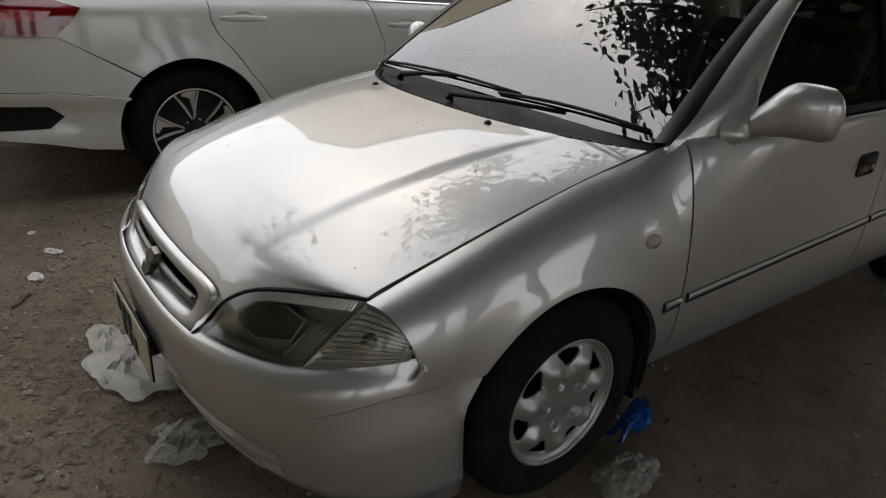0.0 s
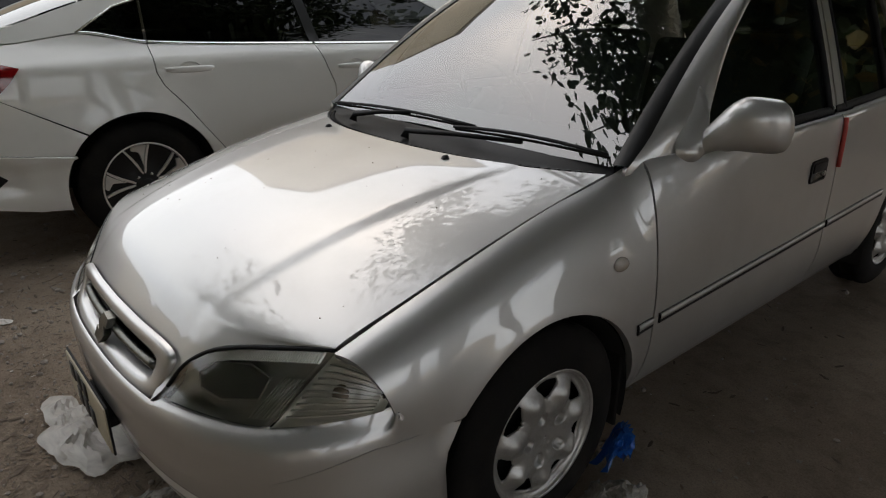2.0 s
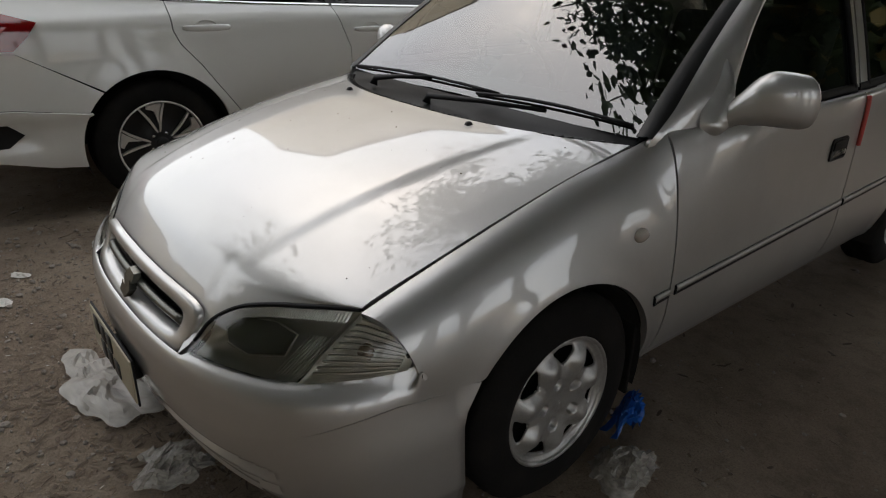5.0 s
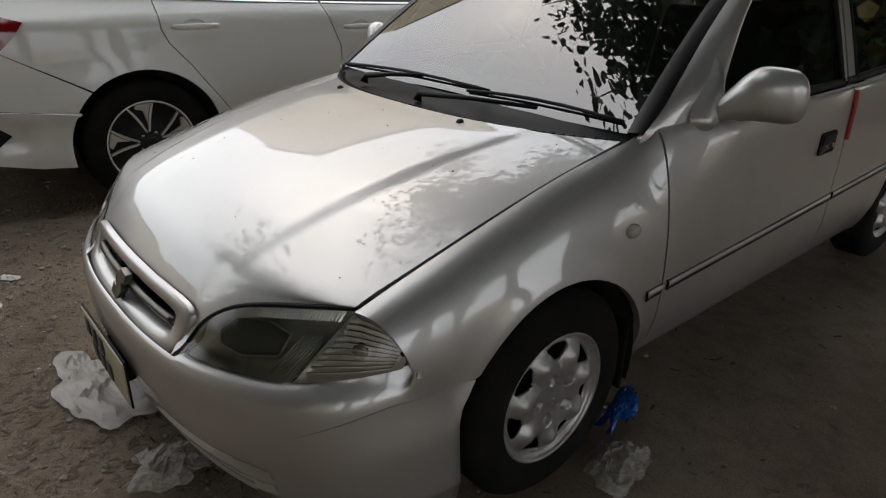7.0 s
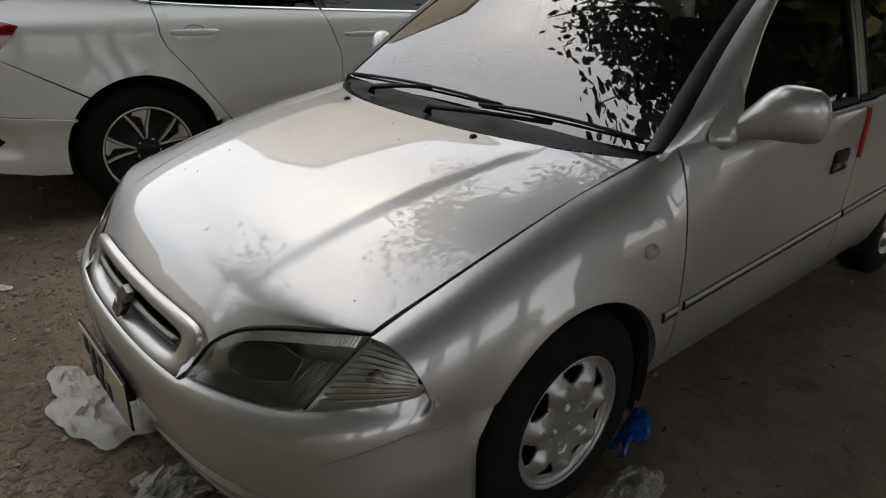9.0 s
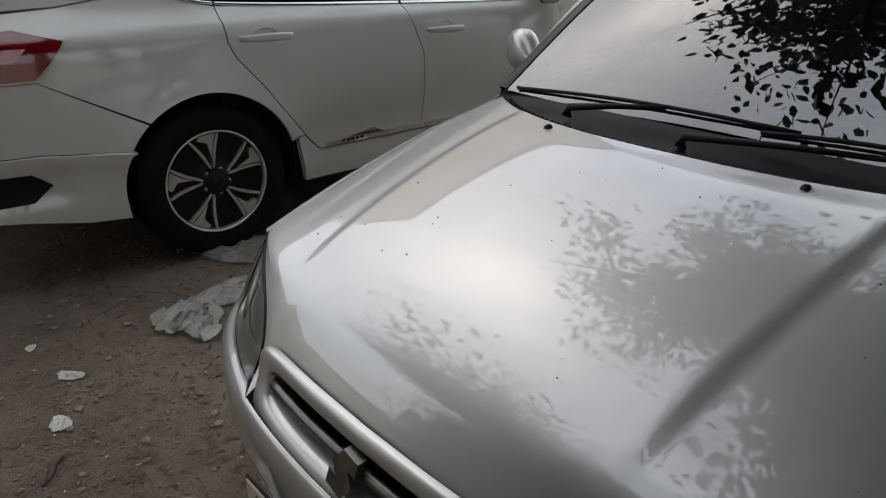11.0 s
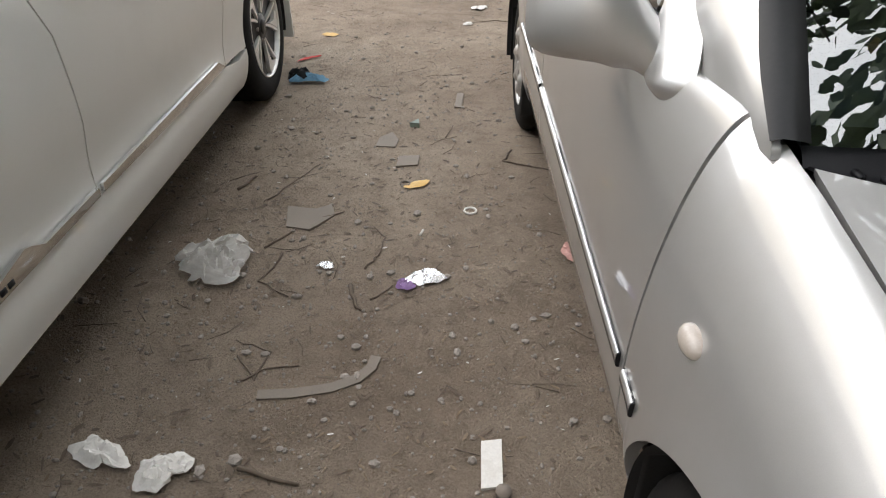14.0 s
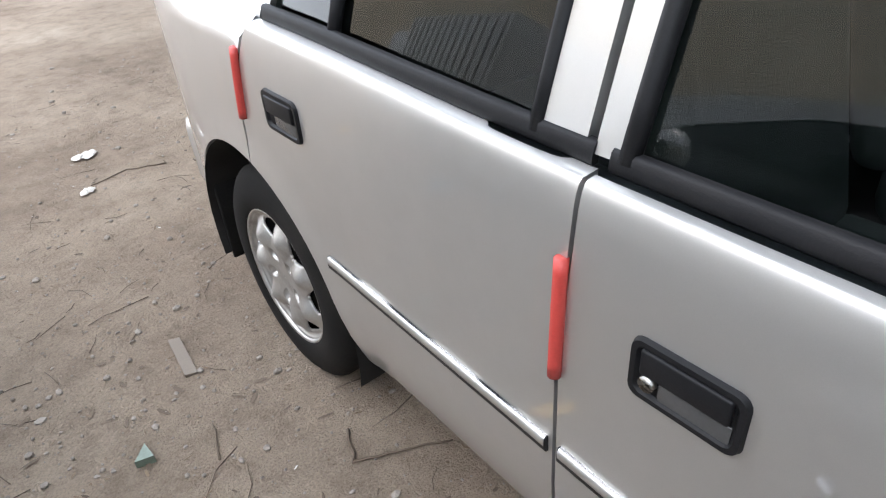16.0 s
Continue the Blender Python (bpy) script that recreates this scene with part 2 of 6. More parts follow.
PLATE = material("number_plate_sheet", (0.55, 0.50, 0.36), 0.4, 0, 0.2, 0.08, 15, 200, 0, (0.25, 0.2, 0.14), 0.4, 14)
INK = material("plate_ink", (0.03, 0.03, 0.03), 0.5)
WIND_GLASS = glass("windscreen_glass", (0.66, 0.72, 0.70), 1.6, 0.0, 0.16)
SIDE_GLASS = glass("side_glass", (0.42, 0.49, 0.46), 1.5, 0.0, 0.01)
DARK_GLASS = glass("tinted_glass", (0.03, 0.035, 0.035), 1.5)
LENS = glass("lamp_lens", (0.86, 0.86, 0.84), 1.5, 0.08, 0.03)
FILM_WHITE = plastic_film("white_bag_film", (0.50, 0.475, 0.43), 0.22)
FILM_CLEAR = plastic_film("clear_bag_film", (0.42, 0.395, 0.35), 0.42)
FILM_BLUE = plastic_film("blue_bag_film", (0.012, 0.10, 0.42), 0.08)
FOIL = material("foil", (0.75, 0.75, 0.76), 0.22, 0.9, 0, 0.1, 40, 300, 0.3)
PAPER = material("paper", (0.68, 0.65, 0.60), 0.8, 0, 0, 0.1, 20, 200, 0.1, (0.3, 0.25, 0.19), 0.4, 20)
GREY_SHEET = material("grey_sheet", (0.175, 0.146, 0.116), 0.8, 0, 0, 0.12, 10, 200, 0.1, (0.25, 0.205, 0.165), 0.4, 12)
TWIG = material("twig_bark", (0.115, 0.085, 0.06), 0.9, 0, 0, 0.25, 30, 200, 0.3)
YELLOW_LEAF = material("yellow_leaf", (0.62, 0.40, 0.13), 0.6, 0, 0, 0.15, 30, 200, 0.2)
BROWN_LEAF = material("brown_leaf", (0.165, 0.115, 0.070), 0.75, 0, 0, 0.25, 20, 150, 0.2)
RED_SCRAP = material("red_scrap", (0.50, 0.045, 0.03), 0.6, 0, 0, 0.15, 20, 200)
GREEN_SHARD = material("green_stone", (0.17, 0.21, 0.17), 0.6, 0, 0, 0.15, 20, 200, 0.2)
CLOTH_BLUE = material("blue_cloth", (0.12, 0.24, 0.34), 0.85, 0, 0, 0.2, 30, 300, 0.3)
STONE = material("pebble", (0.27, 0.235, 0.20), 0.85, 0, 0, 0.25, 30, 200, 0.3)
BARK = material("tree_bark", (0.13, 0.10, 0.075), 0.9, 0, 0, 0.3, 8, 60, 0.6)


def leaf_material():
    m = material("tree_leaf", (0.075, 0.115, 0.036), 0.5, 0, 0, 0.3, 3, 60)
    return m


LEAF = leaf_material()
LEAF_YELLOW = material("tree_leaf_yellow", (0.32, 0.25, 0.06), 0.55, 0, 0, 0.3, 3, 60)
WALL_PAINT = material("wall_plaster", (0.66, 0.57, 0.42), 0.85, 0, 0, 0.08, 0.8, 6, 0.03, (0.35, 0.30, 0.22), 0.35, 0.5)
CONCRETE = material("concrete", (0.34, 0.31, 0.27), 0.9, 0, 0, 0.12, 2, 60, 0.3, (0.2, 0.17, 0.14), 0.4, 0.9)
TRUCK_WHITE = material("truck_white", (0.62, 0.61, 0.57), 0.5, 0, 0.1, 0.08, 3, 100, 0, (0.3, 0.25, 0.2), 0.3, 2)


def soil_material():
    m = bpy.data.materials.new("trodden_soil")
    m.use_nodes = True
    n, l = m.node_tree.nodes, m.node_tree.links
    b = n["Principled BSDF"]
    co = n.new("ShaderNodeTexCoord")

    def tex(scale, detail=8, rough=0.6):
        t = n.new("ShaderNodeTexNoise")
        t.inputs["Scale"].default_value, t.inputs["Detail"].default_value = scale, detail
        t.inputs["Roughness"].default_value = rough
        l.new(co.outputs["Object"], t.inputs["Vector"])
        return t.outputs["Fac"]

    def ramp(src, stops):
        r = n.new("ShaderNodeValToRGB")
        while len(r.color_ramp.elements) < len(stops):
            r.color_ramp.elements.new(0.5)
        for e, (p, c) in zip(r.color_ramp.elements, stops):
            e.position, e.color = p, (*c, 1)
        l.new(src, r.inputs[0])
        return r.outputs[0]

    def mixed(kind, fac, a, c):
        x = n.new("ShaderNodeMixRGB")
        x.blend_type = kind
        x.inputs[0].default_value = fac
        l.new(a, x.inputs[1])
        l.new(c, x.inputs[2])
        return x.outputs[0]
    big = ramp(tex(0.9, 6), [(0.3, (0.205, 0.156, 0.115)), (0.55, (0.325, 0.261, 0.199)), (0.75, (0.435, 0.361, 0.282))])
    mid = ramp(tex(9, 10, 0.7), [(0.3, (0.72, 0.70, 0.68)), (0.5, (1, 1, 1)), (0.72, (1.15, 1.14, 1.12))])
    grain = ramp(tex(170, 4, 0.7), [(0.32, (0.62, 0.60, 0.58)), (0.5, (1, 1, 1)), (0.7, (1.25, 1.24, 1.22))])
    c = mixed("MULTIPLY", 1.0, big, mid)
    c = mixed("MULTIPLY", 0.6, c, grain)
    vo = n.new("ShaderNodeTexVoronoi")
    vo.inputs["Scale"].default_value = 34
    l.new(co.outputs["Object"], vo.inputs["Vector"])
    specks = ramp(vo.outputs["Distance"], [(0.05, (0.55, 0.52, 0.48)), (0.10, (1, 1, 1))])
    c = mixed("MULTIPLY", 0.25, c, specks)
    l.new(c, b.inputs["Base Color"])
    b.inputs["Roughness"].default_value = 0.95
    b.inputs["Specular IOR Level"].default_value = 0.15
    h = n.new("ShaderNodeMath")
    h.operation = "MULTIPLY_ADD"
    h.inputs[1].default_value = 0.35
    l.new(tex(170, 4, 0.7), h.inputs[0])
    l.new(tex(13, 10, 0.72), h.inputs[2])
    bp = n.new("ShaderNodeBump")
    bp.inputs["Strength"].default_value, bp.inputs["Distance"].default_value = 1.0, 0.032
    l.new(h.outputs[0], bp.inputs["Height"])
    l.new(bp.outputs[0], b.inputs["Normal"])
    return m


SOIL = soil_material()

# ---------------------------------------------------------------- ground

def gz(x, y):
    """The height of the trodden soil."""
    p = Vector((x, y, 0))
    h = 0.010 * noise.noise(p * 1.1) + 0.006 * noise.noise(p * 4.3) + 0.0035 * noise.noise(p * 13.0)
    h += 0.003 * noise.noise(p * 27.0) + 0.002 * (1 - 2 * abs(noise.noise(p * 9.0 + Vector((7, 3, 0)))))
    far = max(0.0, math.hypot(x + 0.5, y - 1.5) - 6.0)
    return h - 0.004 + min(0.25, far * 0.01) * noise.noise(p * 0.12)


def ground():
    def axis(a, b, step):
        mid = list(np.arange(a, b + 1e-6, step))
        out, d = [], step
        lo, hi = [mid[0]], [mid[-1]]
        while hi[-1] < 400:
            d *= 1.28
            hi.append(hi[-1] + d)
            lo.append(lo[-1] - d)
        return list(reversed(lo[1:])) + mid + hi[1:]
    xs, ys = axis(-3.4, 1.7, 0.028), axis(-1.0, 5.6, 0.03)
    verts = [(x, y, gz(x, y)) for y in ys for x in xs]
    k = len(xs)
    faces = [(j * k + i, j * k + i + 1, (j + 1) * k + i + 1, (j + 1) * k + i)
             for j in range(len(ys) - 1) for i in range(k - 1)]
    me = bpy.data.meshes.new("ground")
    me.from_pydata([tuple(map(float, v)) for v in verts], [], faces)
    me.polygons.foreach_set("use_smooth", [True] * len(faces))
    me.materials.append(SOIL)
    tagged(new("ground", me), "dry trodden brown soil with footprints and grit", "ground", kind="structure")


ground()

# ---------------------------------------------------------------- silver hatchback: its form
CX = -0.012
XT = pc([(0.25, 0.645), (0.6, 0.652), (1.02, 0.648), (1.10, 0.656), (1.174, 0.692), (1.4, 0.724), (1.8, 0.742), (2.9, 0.742), (3.3, 0.72), (3.7, 0.66)])
ZT = pc([(0.25, 0.612), (0.287, 0.624), (0.4, 0.662), (0.65, 0.736), (0.85, 0.786), (1.08, 0.829), (1.174, 0.862), (1.5, 0.867), (2.2, 0.874), (2.9, 0.900), (3.7, 0.91)])
W0 = pc([(0.25, 0.722), (0.30, 0.738), (0.36, 0.752), (0.46, 0.768), (0.7, 0.776), (1.0, 0.777), (2.0, 0.777), (2.9, 0.776), (3.3, 0.765), (3.55, 0.73), (3.72, 0.64)])
NS = pc([(0.3, 2.0), (0.85, 1.9), (1.17, 1.75), (1.32, 2.4), (1.5, 5.0), (1.7, 8.0), (3.0, 8.0)])
ARCH_F = (0.762, 0.268, 0.330, 0.312)
ARCH_R = (3.100, 0.268, 0.362, 0.352)


def side_x(y, z):
    """Half width of the body at (y, z)."""
    xt, zt, w = XT(y), ZT(y), W0(y)
    zw = 0.48 if y > 0.5 else lerp(0.50, 0.48, (y - 0.25) / 0.25)
    if z > zw:
        k = min(1.0, max(0.0, (z - zw) / (zt - zw)))
        x = xt + (w - xt) * (1 - k ** NS(y)) ** (1 / NS(y))
    else:
        x = w
    if z < 0.42:
        x -= 0.052 * ((0.42 - z) / 0.2) ** 2
    for yc, zc, ry, rz in (ARCH_F, ARCH_R):
        q = math.hypot((y - yc) / ry, (z - zc) / rz)
        x += 0.007 * math.exp(-((q - 1.0) / 0.11) ** 2)
    return x


FB, FA, FN = 0.45, 0.776, 2.4
SET = pc([(0.10, 0.13), (0.14, 0.075), (0.19, 0.035), (0.26, 0.014), (0.34, 0.0), (0.42, -0.003), (0.445, 0.002), (0.465, 0.014), (0.480, 0.030), (0.495, 0.047), (0.52, 0.062), (0.555, 0.084), (0.60, 0.114), (0.625, 0.134)])


def front_y(x):
    k = min(0.9995, abs(x) / FA)
    return FB * (1 - (1 - k ** FN) ** (1 / FN))


def band_y(x, z):
    return front_y(x) + SET(z)


LAMP_T = pc([(0.335, 0.476), (0.345, 0.515), (0.375, 0.553), (0.43, 0.585), (0.54, 0.612), (0.645, 0.624), (0.69, 0.608), (0.724, 0.580), (0.743, 0.558)])
LAMP_B = pc([(0.335, 0.468), (0.45, 0.474), (0.58, 0.482), (0.68, 0.502), (0.743, 0.522)])
HOOD_C = pc([(0, 0.640), (0.06, 0.664), (0.19, 0.708), (0.38, 0.757), (0.64, 0.803), (0.88, 0.832), (1, 0.842)])
HOOD_E = pc([(0, 0.636), (0.12, 0.664), (0.44, 0.737), (0.70, 0.786), (1, 0.829)])


def hood_rear(x):
    return 0.865 + 0.215 * (abs(x) / 0.645) ** 2.6


def hood_pt(u, k):
    """u: -1 to 1 across; k: below 0 the nose, 0 to 1 the top."""
    x = u * (0.6445 + 0.006 * math.sin(math.pi * max(0, k)))
    a = abs(u)
    ax = abs(x)
    lip = lerp(0.552, 0.462, smooth((ax - 0.292) / 0.03)) if ax < 0.325 else LAMP_T(ax) + 0.006
    if k < 0:
        z = lerp(0.630, min(lip, 0.629), -k)
        return (x, band_y(x, z), z)
    y0 = front_y(x) + 0.140
    y = lerp(y0, hood_rear(x), k)
    z = lerp(HOOD_C(k), HOOD_E(k), a ** 2.3)
    # soft creases running back from the grille's corners
    xc = lerp(0.37, 0.46, k)
    z += 0.0075 * (1 - smooth((ax - xc + 0.016) / 0.032)) * smooth((k + 0.02) / 0.2) * (1 - 0.6 * smooth((k - 0.85) / 0.15))
    return (x, y, z)


def hood():
    ks = [-1, -0.86, -0.72, -0.58, -0.44, -0.3, -0.16, -0.05] + [i / 44 for i in range(45)]
    us = [i / 56 for i in range(-56, 57)]
    rows = [[hood_pt(u, k) for u in us] for k in ks]
    # smooth the turn from nose to top
    P = np.array(rows)
    for _ in range(5):
        Q = P.copy()
        Q[4:16] = 0.25 * P[3:15] + 0.5 * P[4:16] + 0.25 * P[5:17]
        P = Q
    return flange(grid([[tuple(p) for p in r] for r in P.tolist()]), 0.016)


def fender(s):
    ys = sorted(set([round(v, 4) for v in span(0.285, 1.154, 90)] + [ARCH_F[0] - ARCH_F[2] + d for d in (0, 0.004, 0.01, 0.02)]
                    + [ARCH_F[0] + ARCH_F[2] - d for d in (0.001, 0.004, 0.01, 0.02)]))
    rows = []
    yc, zc, ry, rz = ARCH_F
    fs = span(0, 1, 34)
    for y in ys:
        zt = ZT(y)
        if abs(y - yc) < ry:
            zb = zc + rz * math.sqrt(1 - ((y - yc) / ry) ** 2)
            if y < yc:
                zb = max(zb, 0.455)
        elif y < yc:
            zb = 0.452
        else:
            zb = 0.235
        col = []
        for f in fs:
            z = zt + (zb - zt) * (f ** 2.0 * 0.75 + f * 0.25)
            x = side_x(y, z)
            # the front edge leans back along the lamp
            yy = y
            if y < 0.42:
                edge = lerp(0.285, 0.352, min(1.0, math.sqrt(max(0.0, (zt - z) / 0.12))))
                yy = edge + (y - 0.285) * (0.42 - edge) / (0.42 - 0.285)
                x = side_x(yy, z)
            col.append((s * (x + (0.004 if f == 0 else 0)), yy, z))
        rows.append(col)
    bm = grid(rows)
    if s < 0:
        flipped(bm)
    return flange(bm, 0.02)


def arch_pts(arch, a0, a1, n=28, grow=0.0):
    yc, zc, ry, rz = arch
    return [(yc + (ry + grow) * math.cos(radians(a)), zc + (rz + grow) * math.sin(radians(a))) for a in span(a0, a1, n)]


def groove(x):
    """Height of the groove between the bumper's upper band and its lower skirt."""
    f = min(1.0, max(0.0, (0.755 - abs(x)) / 0.36))
    return 0.452 - 0.115 * (1 - (1 - f) ** 2)


def bumper_lower():
    rows = []
    zs = span(0.12, 0.452, 44)
    for zr in zs:
        z = zr
        row = []
        yend = 0.762 - 0.335 * math.sqrt(max(0.0, 1 - ((z - 0.268) / 0.318) ** 2))
        half = []
        for i in range(61):
            phi = math.pi / 2 * i / 60
            x = FA * math.sin(phi) ** (2 / FN)
            y = FB * (1 - math.cos(phi) ** (2 / FN))
            zq = lerp(0.12, groove(x), (zr - 0.12) / (0.452 - 0.12))
            y += SET(zq) * (1 - 0.7 * (y / FB)) + 0.004 * smooth((0.70 - x) / 0.15)
            x *= 1 - 0.018 * smooth((x - 0.60) / 0.16) * smooth((zq - groove(x) + 0.12) / 0.12)
            if zq < 0.2:
                x *= 1 - 0.5 * (0.2 - zq)
            # air slots
            for z0, z1 in ((0.205, 0.228), (0.246, 0.270)):
                if z0 < zq < z1 and 0.13 < x < 0.56:
                    y += 0.016
            if 0.17 < zq < 0.205 and x < 0.50:
                y += 0.010
            half.append((x, y, zq))
        half.append((side_x(min(0.47, yend), z) + 0.003, max(FB + 0.004, yend), z))
        row = [(-x, y, zz) for x, y, zz in reversed(half[1:])] + half
        rows.append(row)
    return flange(grid(rows), 0.02)


def bumper_upper():
    rows = []
    for f in span(0, 1, 22):
        half = []
        for i in range(61):
            phi = math.pi / 2 * i / 60
            x = FA * math.sin(phi) ** (2 / FN)
            y = FB * (1 - math.cos(phi) ** (2 / FN))
            if y > 0.352:
                y = 0.352 + (y - 0.352) * 0.002
                x = min(x, FA * (1 - (1 - 0.352 / FB) ** FN) ** (1 / FN))
            top = (0.460 if x < 0.335 else LAMP_B(x) - 0.005)
            z = lerp(groove(x) + 0.002, top, f)
            proud = 0.003 * smooth((x - 0.30) / 0.25) * (1 - f) ** 2
            half.append((x * (1 - 0.018 * smooth((x - 0.60) / 0.16)), y + SET(z) * (1 - 0.7 * (y / FB) * (1 - f)) * (1 - smooth((y - 0.30) / 0.05)) - proud, z))
        rows.append([(-x, y, zz) for x, y, zz in reversed(half[1:])] + half)
    # ledge that runs back to the lamp's lower edge
    ledge = []
    for x, y, z in rows[-1]:
        ax = abs(x)
        if 0.335 < ax < 0.742:
            ledge.append((x, max(y, band_y(ax, LAMP_B(ax) + 0.005)) + 0.004, LAMP_B(ax) + 0.0035))
        else:
            ledge.append((x, y + 0.004, z + 0.001))
    rows.append(ledge)
    return flange(grid(rows), 0.02)


def lens_rows(s, x0, x1, lean0, lean1, inset=0.0, nu=26, nv=14, shrink=0.0):
    rows = []
    for v in span(0, 1, nv):
        row = []
        for u in span(0, 1, nu):
            a, b = x0 + lean0 * v, x1 + lean1 * v
            x = lerp(a, b, u)
            zb, zt = LAMP_B(x) + 0.003 + shrink, LAMP_T(x) - 0.003 - shrink
            if zt < zb:
                zt = zb = (zt + zb) / 2
            z = lerp(zb, zt, v)
            bulge = 0.008 * math.sin(math.pi * v) * math.sin(math.pi * u)
            deep = inset * (0.15 + 0.85 * math.sin(math.pi * v) ** 0.5 * math.sin(math.pi * u) ** 0.35) if inset else 0.0
            row.append((s * x, band_y(x, z) - bulge + deep, z))
        rows.append(row)
    return rows


def headlight(s, car):
    sp = -1 if s > 0 else 1
    lamp = part("headlight", flipped(grid(lens_rows(s, 0.342, 0.588, 0.006, 0.05))) if s < 0 else grid(lens_rows(s, 0.342, 0.588, 0.006, 0.05)),
                LENS, car, "clear ribbed headlight lens, slightly hazed")
    part("reflector", grid(lens_rows(s, 0.36, 0.596, 0.01, 0.05, 0.055, 20, 10)), REFLECTOR, lamp)
    bowl = bmesh.new()
    rows = []
    corners = [(0.392, 0.528), (0.420, 0.560), (0.500, 0.572), (0.552, 0.560), (0.548, 0.520), (0.470, 0.500), (0.410, 0.505)]
    outline = []
    for i, (ax, az) in enumerate(corners):
        nx, nz = corners[(i + 1) % len(corners)]
        outline += [(lerp(ax, nx, t), lerp(az, nz, t)) for t in (0, 0.25, 0.5, 0.75)]
    for f, d in ((1.0, 0.014), (0.96, 0.020), (0.80, 0.023), (0.45, 0.024), (0.002, 0.024)):
        rows.append([(s * lerp(0.475, x, f), band_y(lerp(0.475, x, f), lerp(0.540, z, f)) + d, lerp(0.540, z, f)) for x, z in outline])
    part("bulb_bowl", grid(rows, True, bowl), BOWL, lamp, "smoky faceted bowl round the bulb")
    rim = [(s * x, band_y(x, z) + 0.016, z) for x, z in outline]
    part("bowl_rim", tube(rim + rim[:1], 0.0022, 6), REFLECTOR, lamp, "bright rim of the bowl")
    # fine prisms along the upper edge of the lens
    strip = []
    for k in (0, 1):
        row = []
        for i in range(93):
            x = 0.364 + 0.0029 * i
            z = LAMP_T(x) - (0.024 if k == 0 else 0.006)
            row.append((s * x, band_y(x, z) + 0.007 + 0.003 * (i % 2), z))
        strip.append(row)
    part("prism_band", grid(strip), REFLECTOR, lamp, "fine moulded prisms", flat=True)
    for i in range(9):
        x = 0.545 + 0.006 * i
        z0, z1 = LAMP_B(x) + 0.008, LAMP_B(x) + 0.085
        part("rib", tube([(s * x, band_y(x, z0) + 0.018, z0), (s * (x + 0.030), band_y(x + 0.03, z1) + 0.018, z1)], 0.0020, 5), REFLECTOR, lamp)
    # black seal along the top and the inner edge
    xs = span(0.338, 0.643, 30)
    part("seal", tube([(s * x, band_y(x, LAMP_T(x)) + 0.002, LAMP_T(x) + 0.001) for x in xs], 0.0045, 6), BLACK_PLASTIC, lamp)
    corner = part("corner_lamp", grid(lens_rows(s, 0.594, 0.742, 0.050, 0.0)) if s > 0 else flipped(grid(lens_rows(s, 0.594, 0.742, 0.050, 0.0))),
                  LENS, car, "clear fluted corner lamp lens")
    part("corner_reflector", grid(lens_rows(s, 0.602, 0.736, 0.044, 0.0, 0.028, 20, 10)), REFLECTOR, corner)
    for i in range(11):
        v = (i + 0.6) / 12
        pts = []
        for u in span(0.03, 0.9, 14):
            x = lerp(0.602 + 0.048 * v, 0.736, u)
            z = lerp(LAMP_B(x), LAMP_T(x), v)
            pts.append((s * x, band_y(x, z) + 0.010, z))
        part("flute", tube(pts, 0.0022, 5), REFLECTOR, corner)
    part("amber_bulb", tube([(s * 0.675, band_y(0.675, 0.55) + 0.012, 0.55), (s * 0.66, band_y(0.675, 0.55) + 0.03, 0.55)], 0.016, 12), AMBER, corner)
    part("screw", tube([(s * 0.731, band_y(0.731, 0.552) - 0.003, 0.551), (s * 0.729, band_y(0.731, 0.552) + 0.01, 0.551)], 0.005, 10), BLACK_PLASTIC, corner)


def ring_shape(x0, x1, z0, z1, n=64, power=5.0, top_wide=0.0):
    out = []
    for i in range(n):
        a = 2 * math.pi * i / n
        c, sn = math.cos(a), math.sin(a)
        x = (x0 + x1) / 2 + (x1 - x0) / 2 * math.copysign(abs(c) ** (2 / power), c)
        z = (z0 + z1) / 2 + (z1 - z0) / 2 * math.copysign(abs(sn) ** (2 / power), sn)
        x *= 1 + top_wide * (z - (z0 + z1) / 2)
        out.append((x, z))
    return out


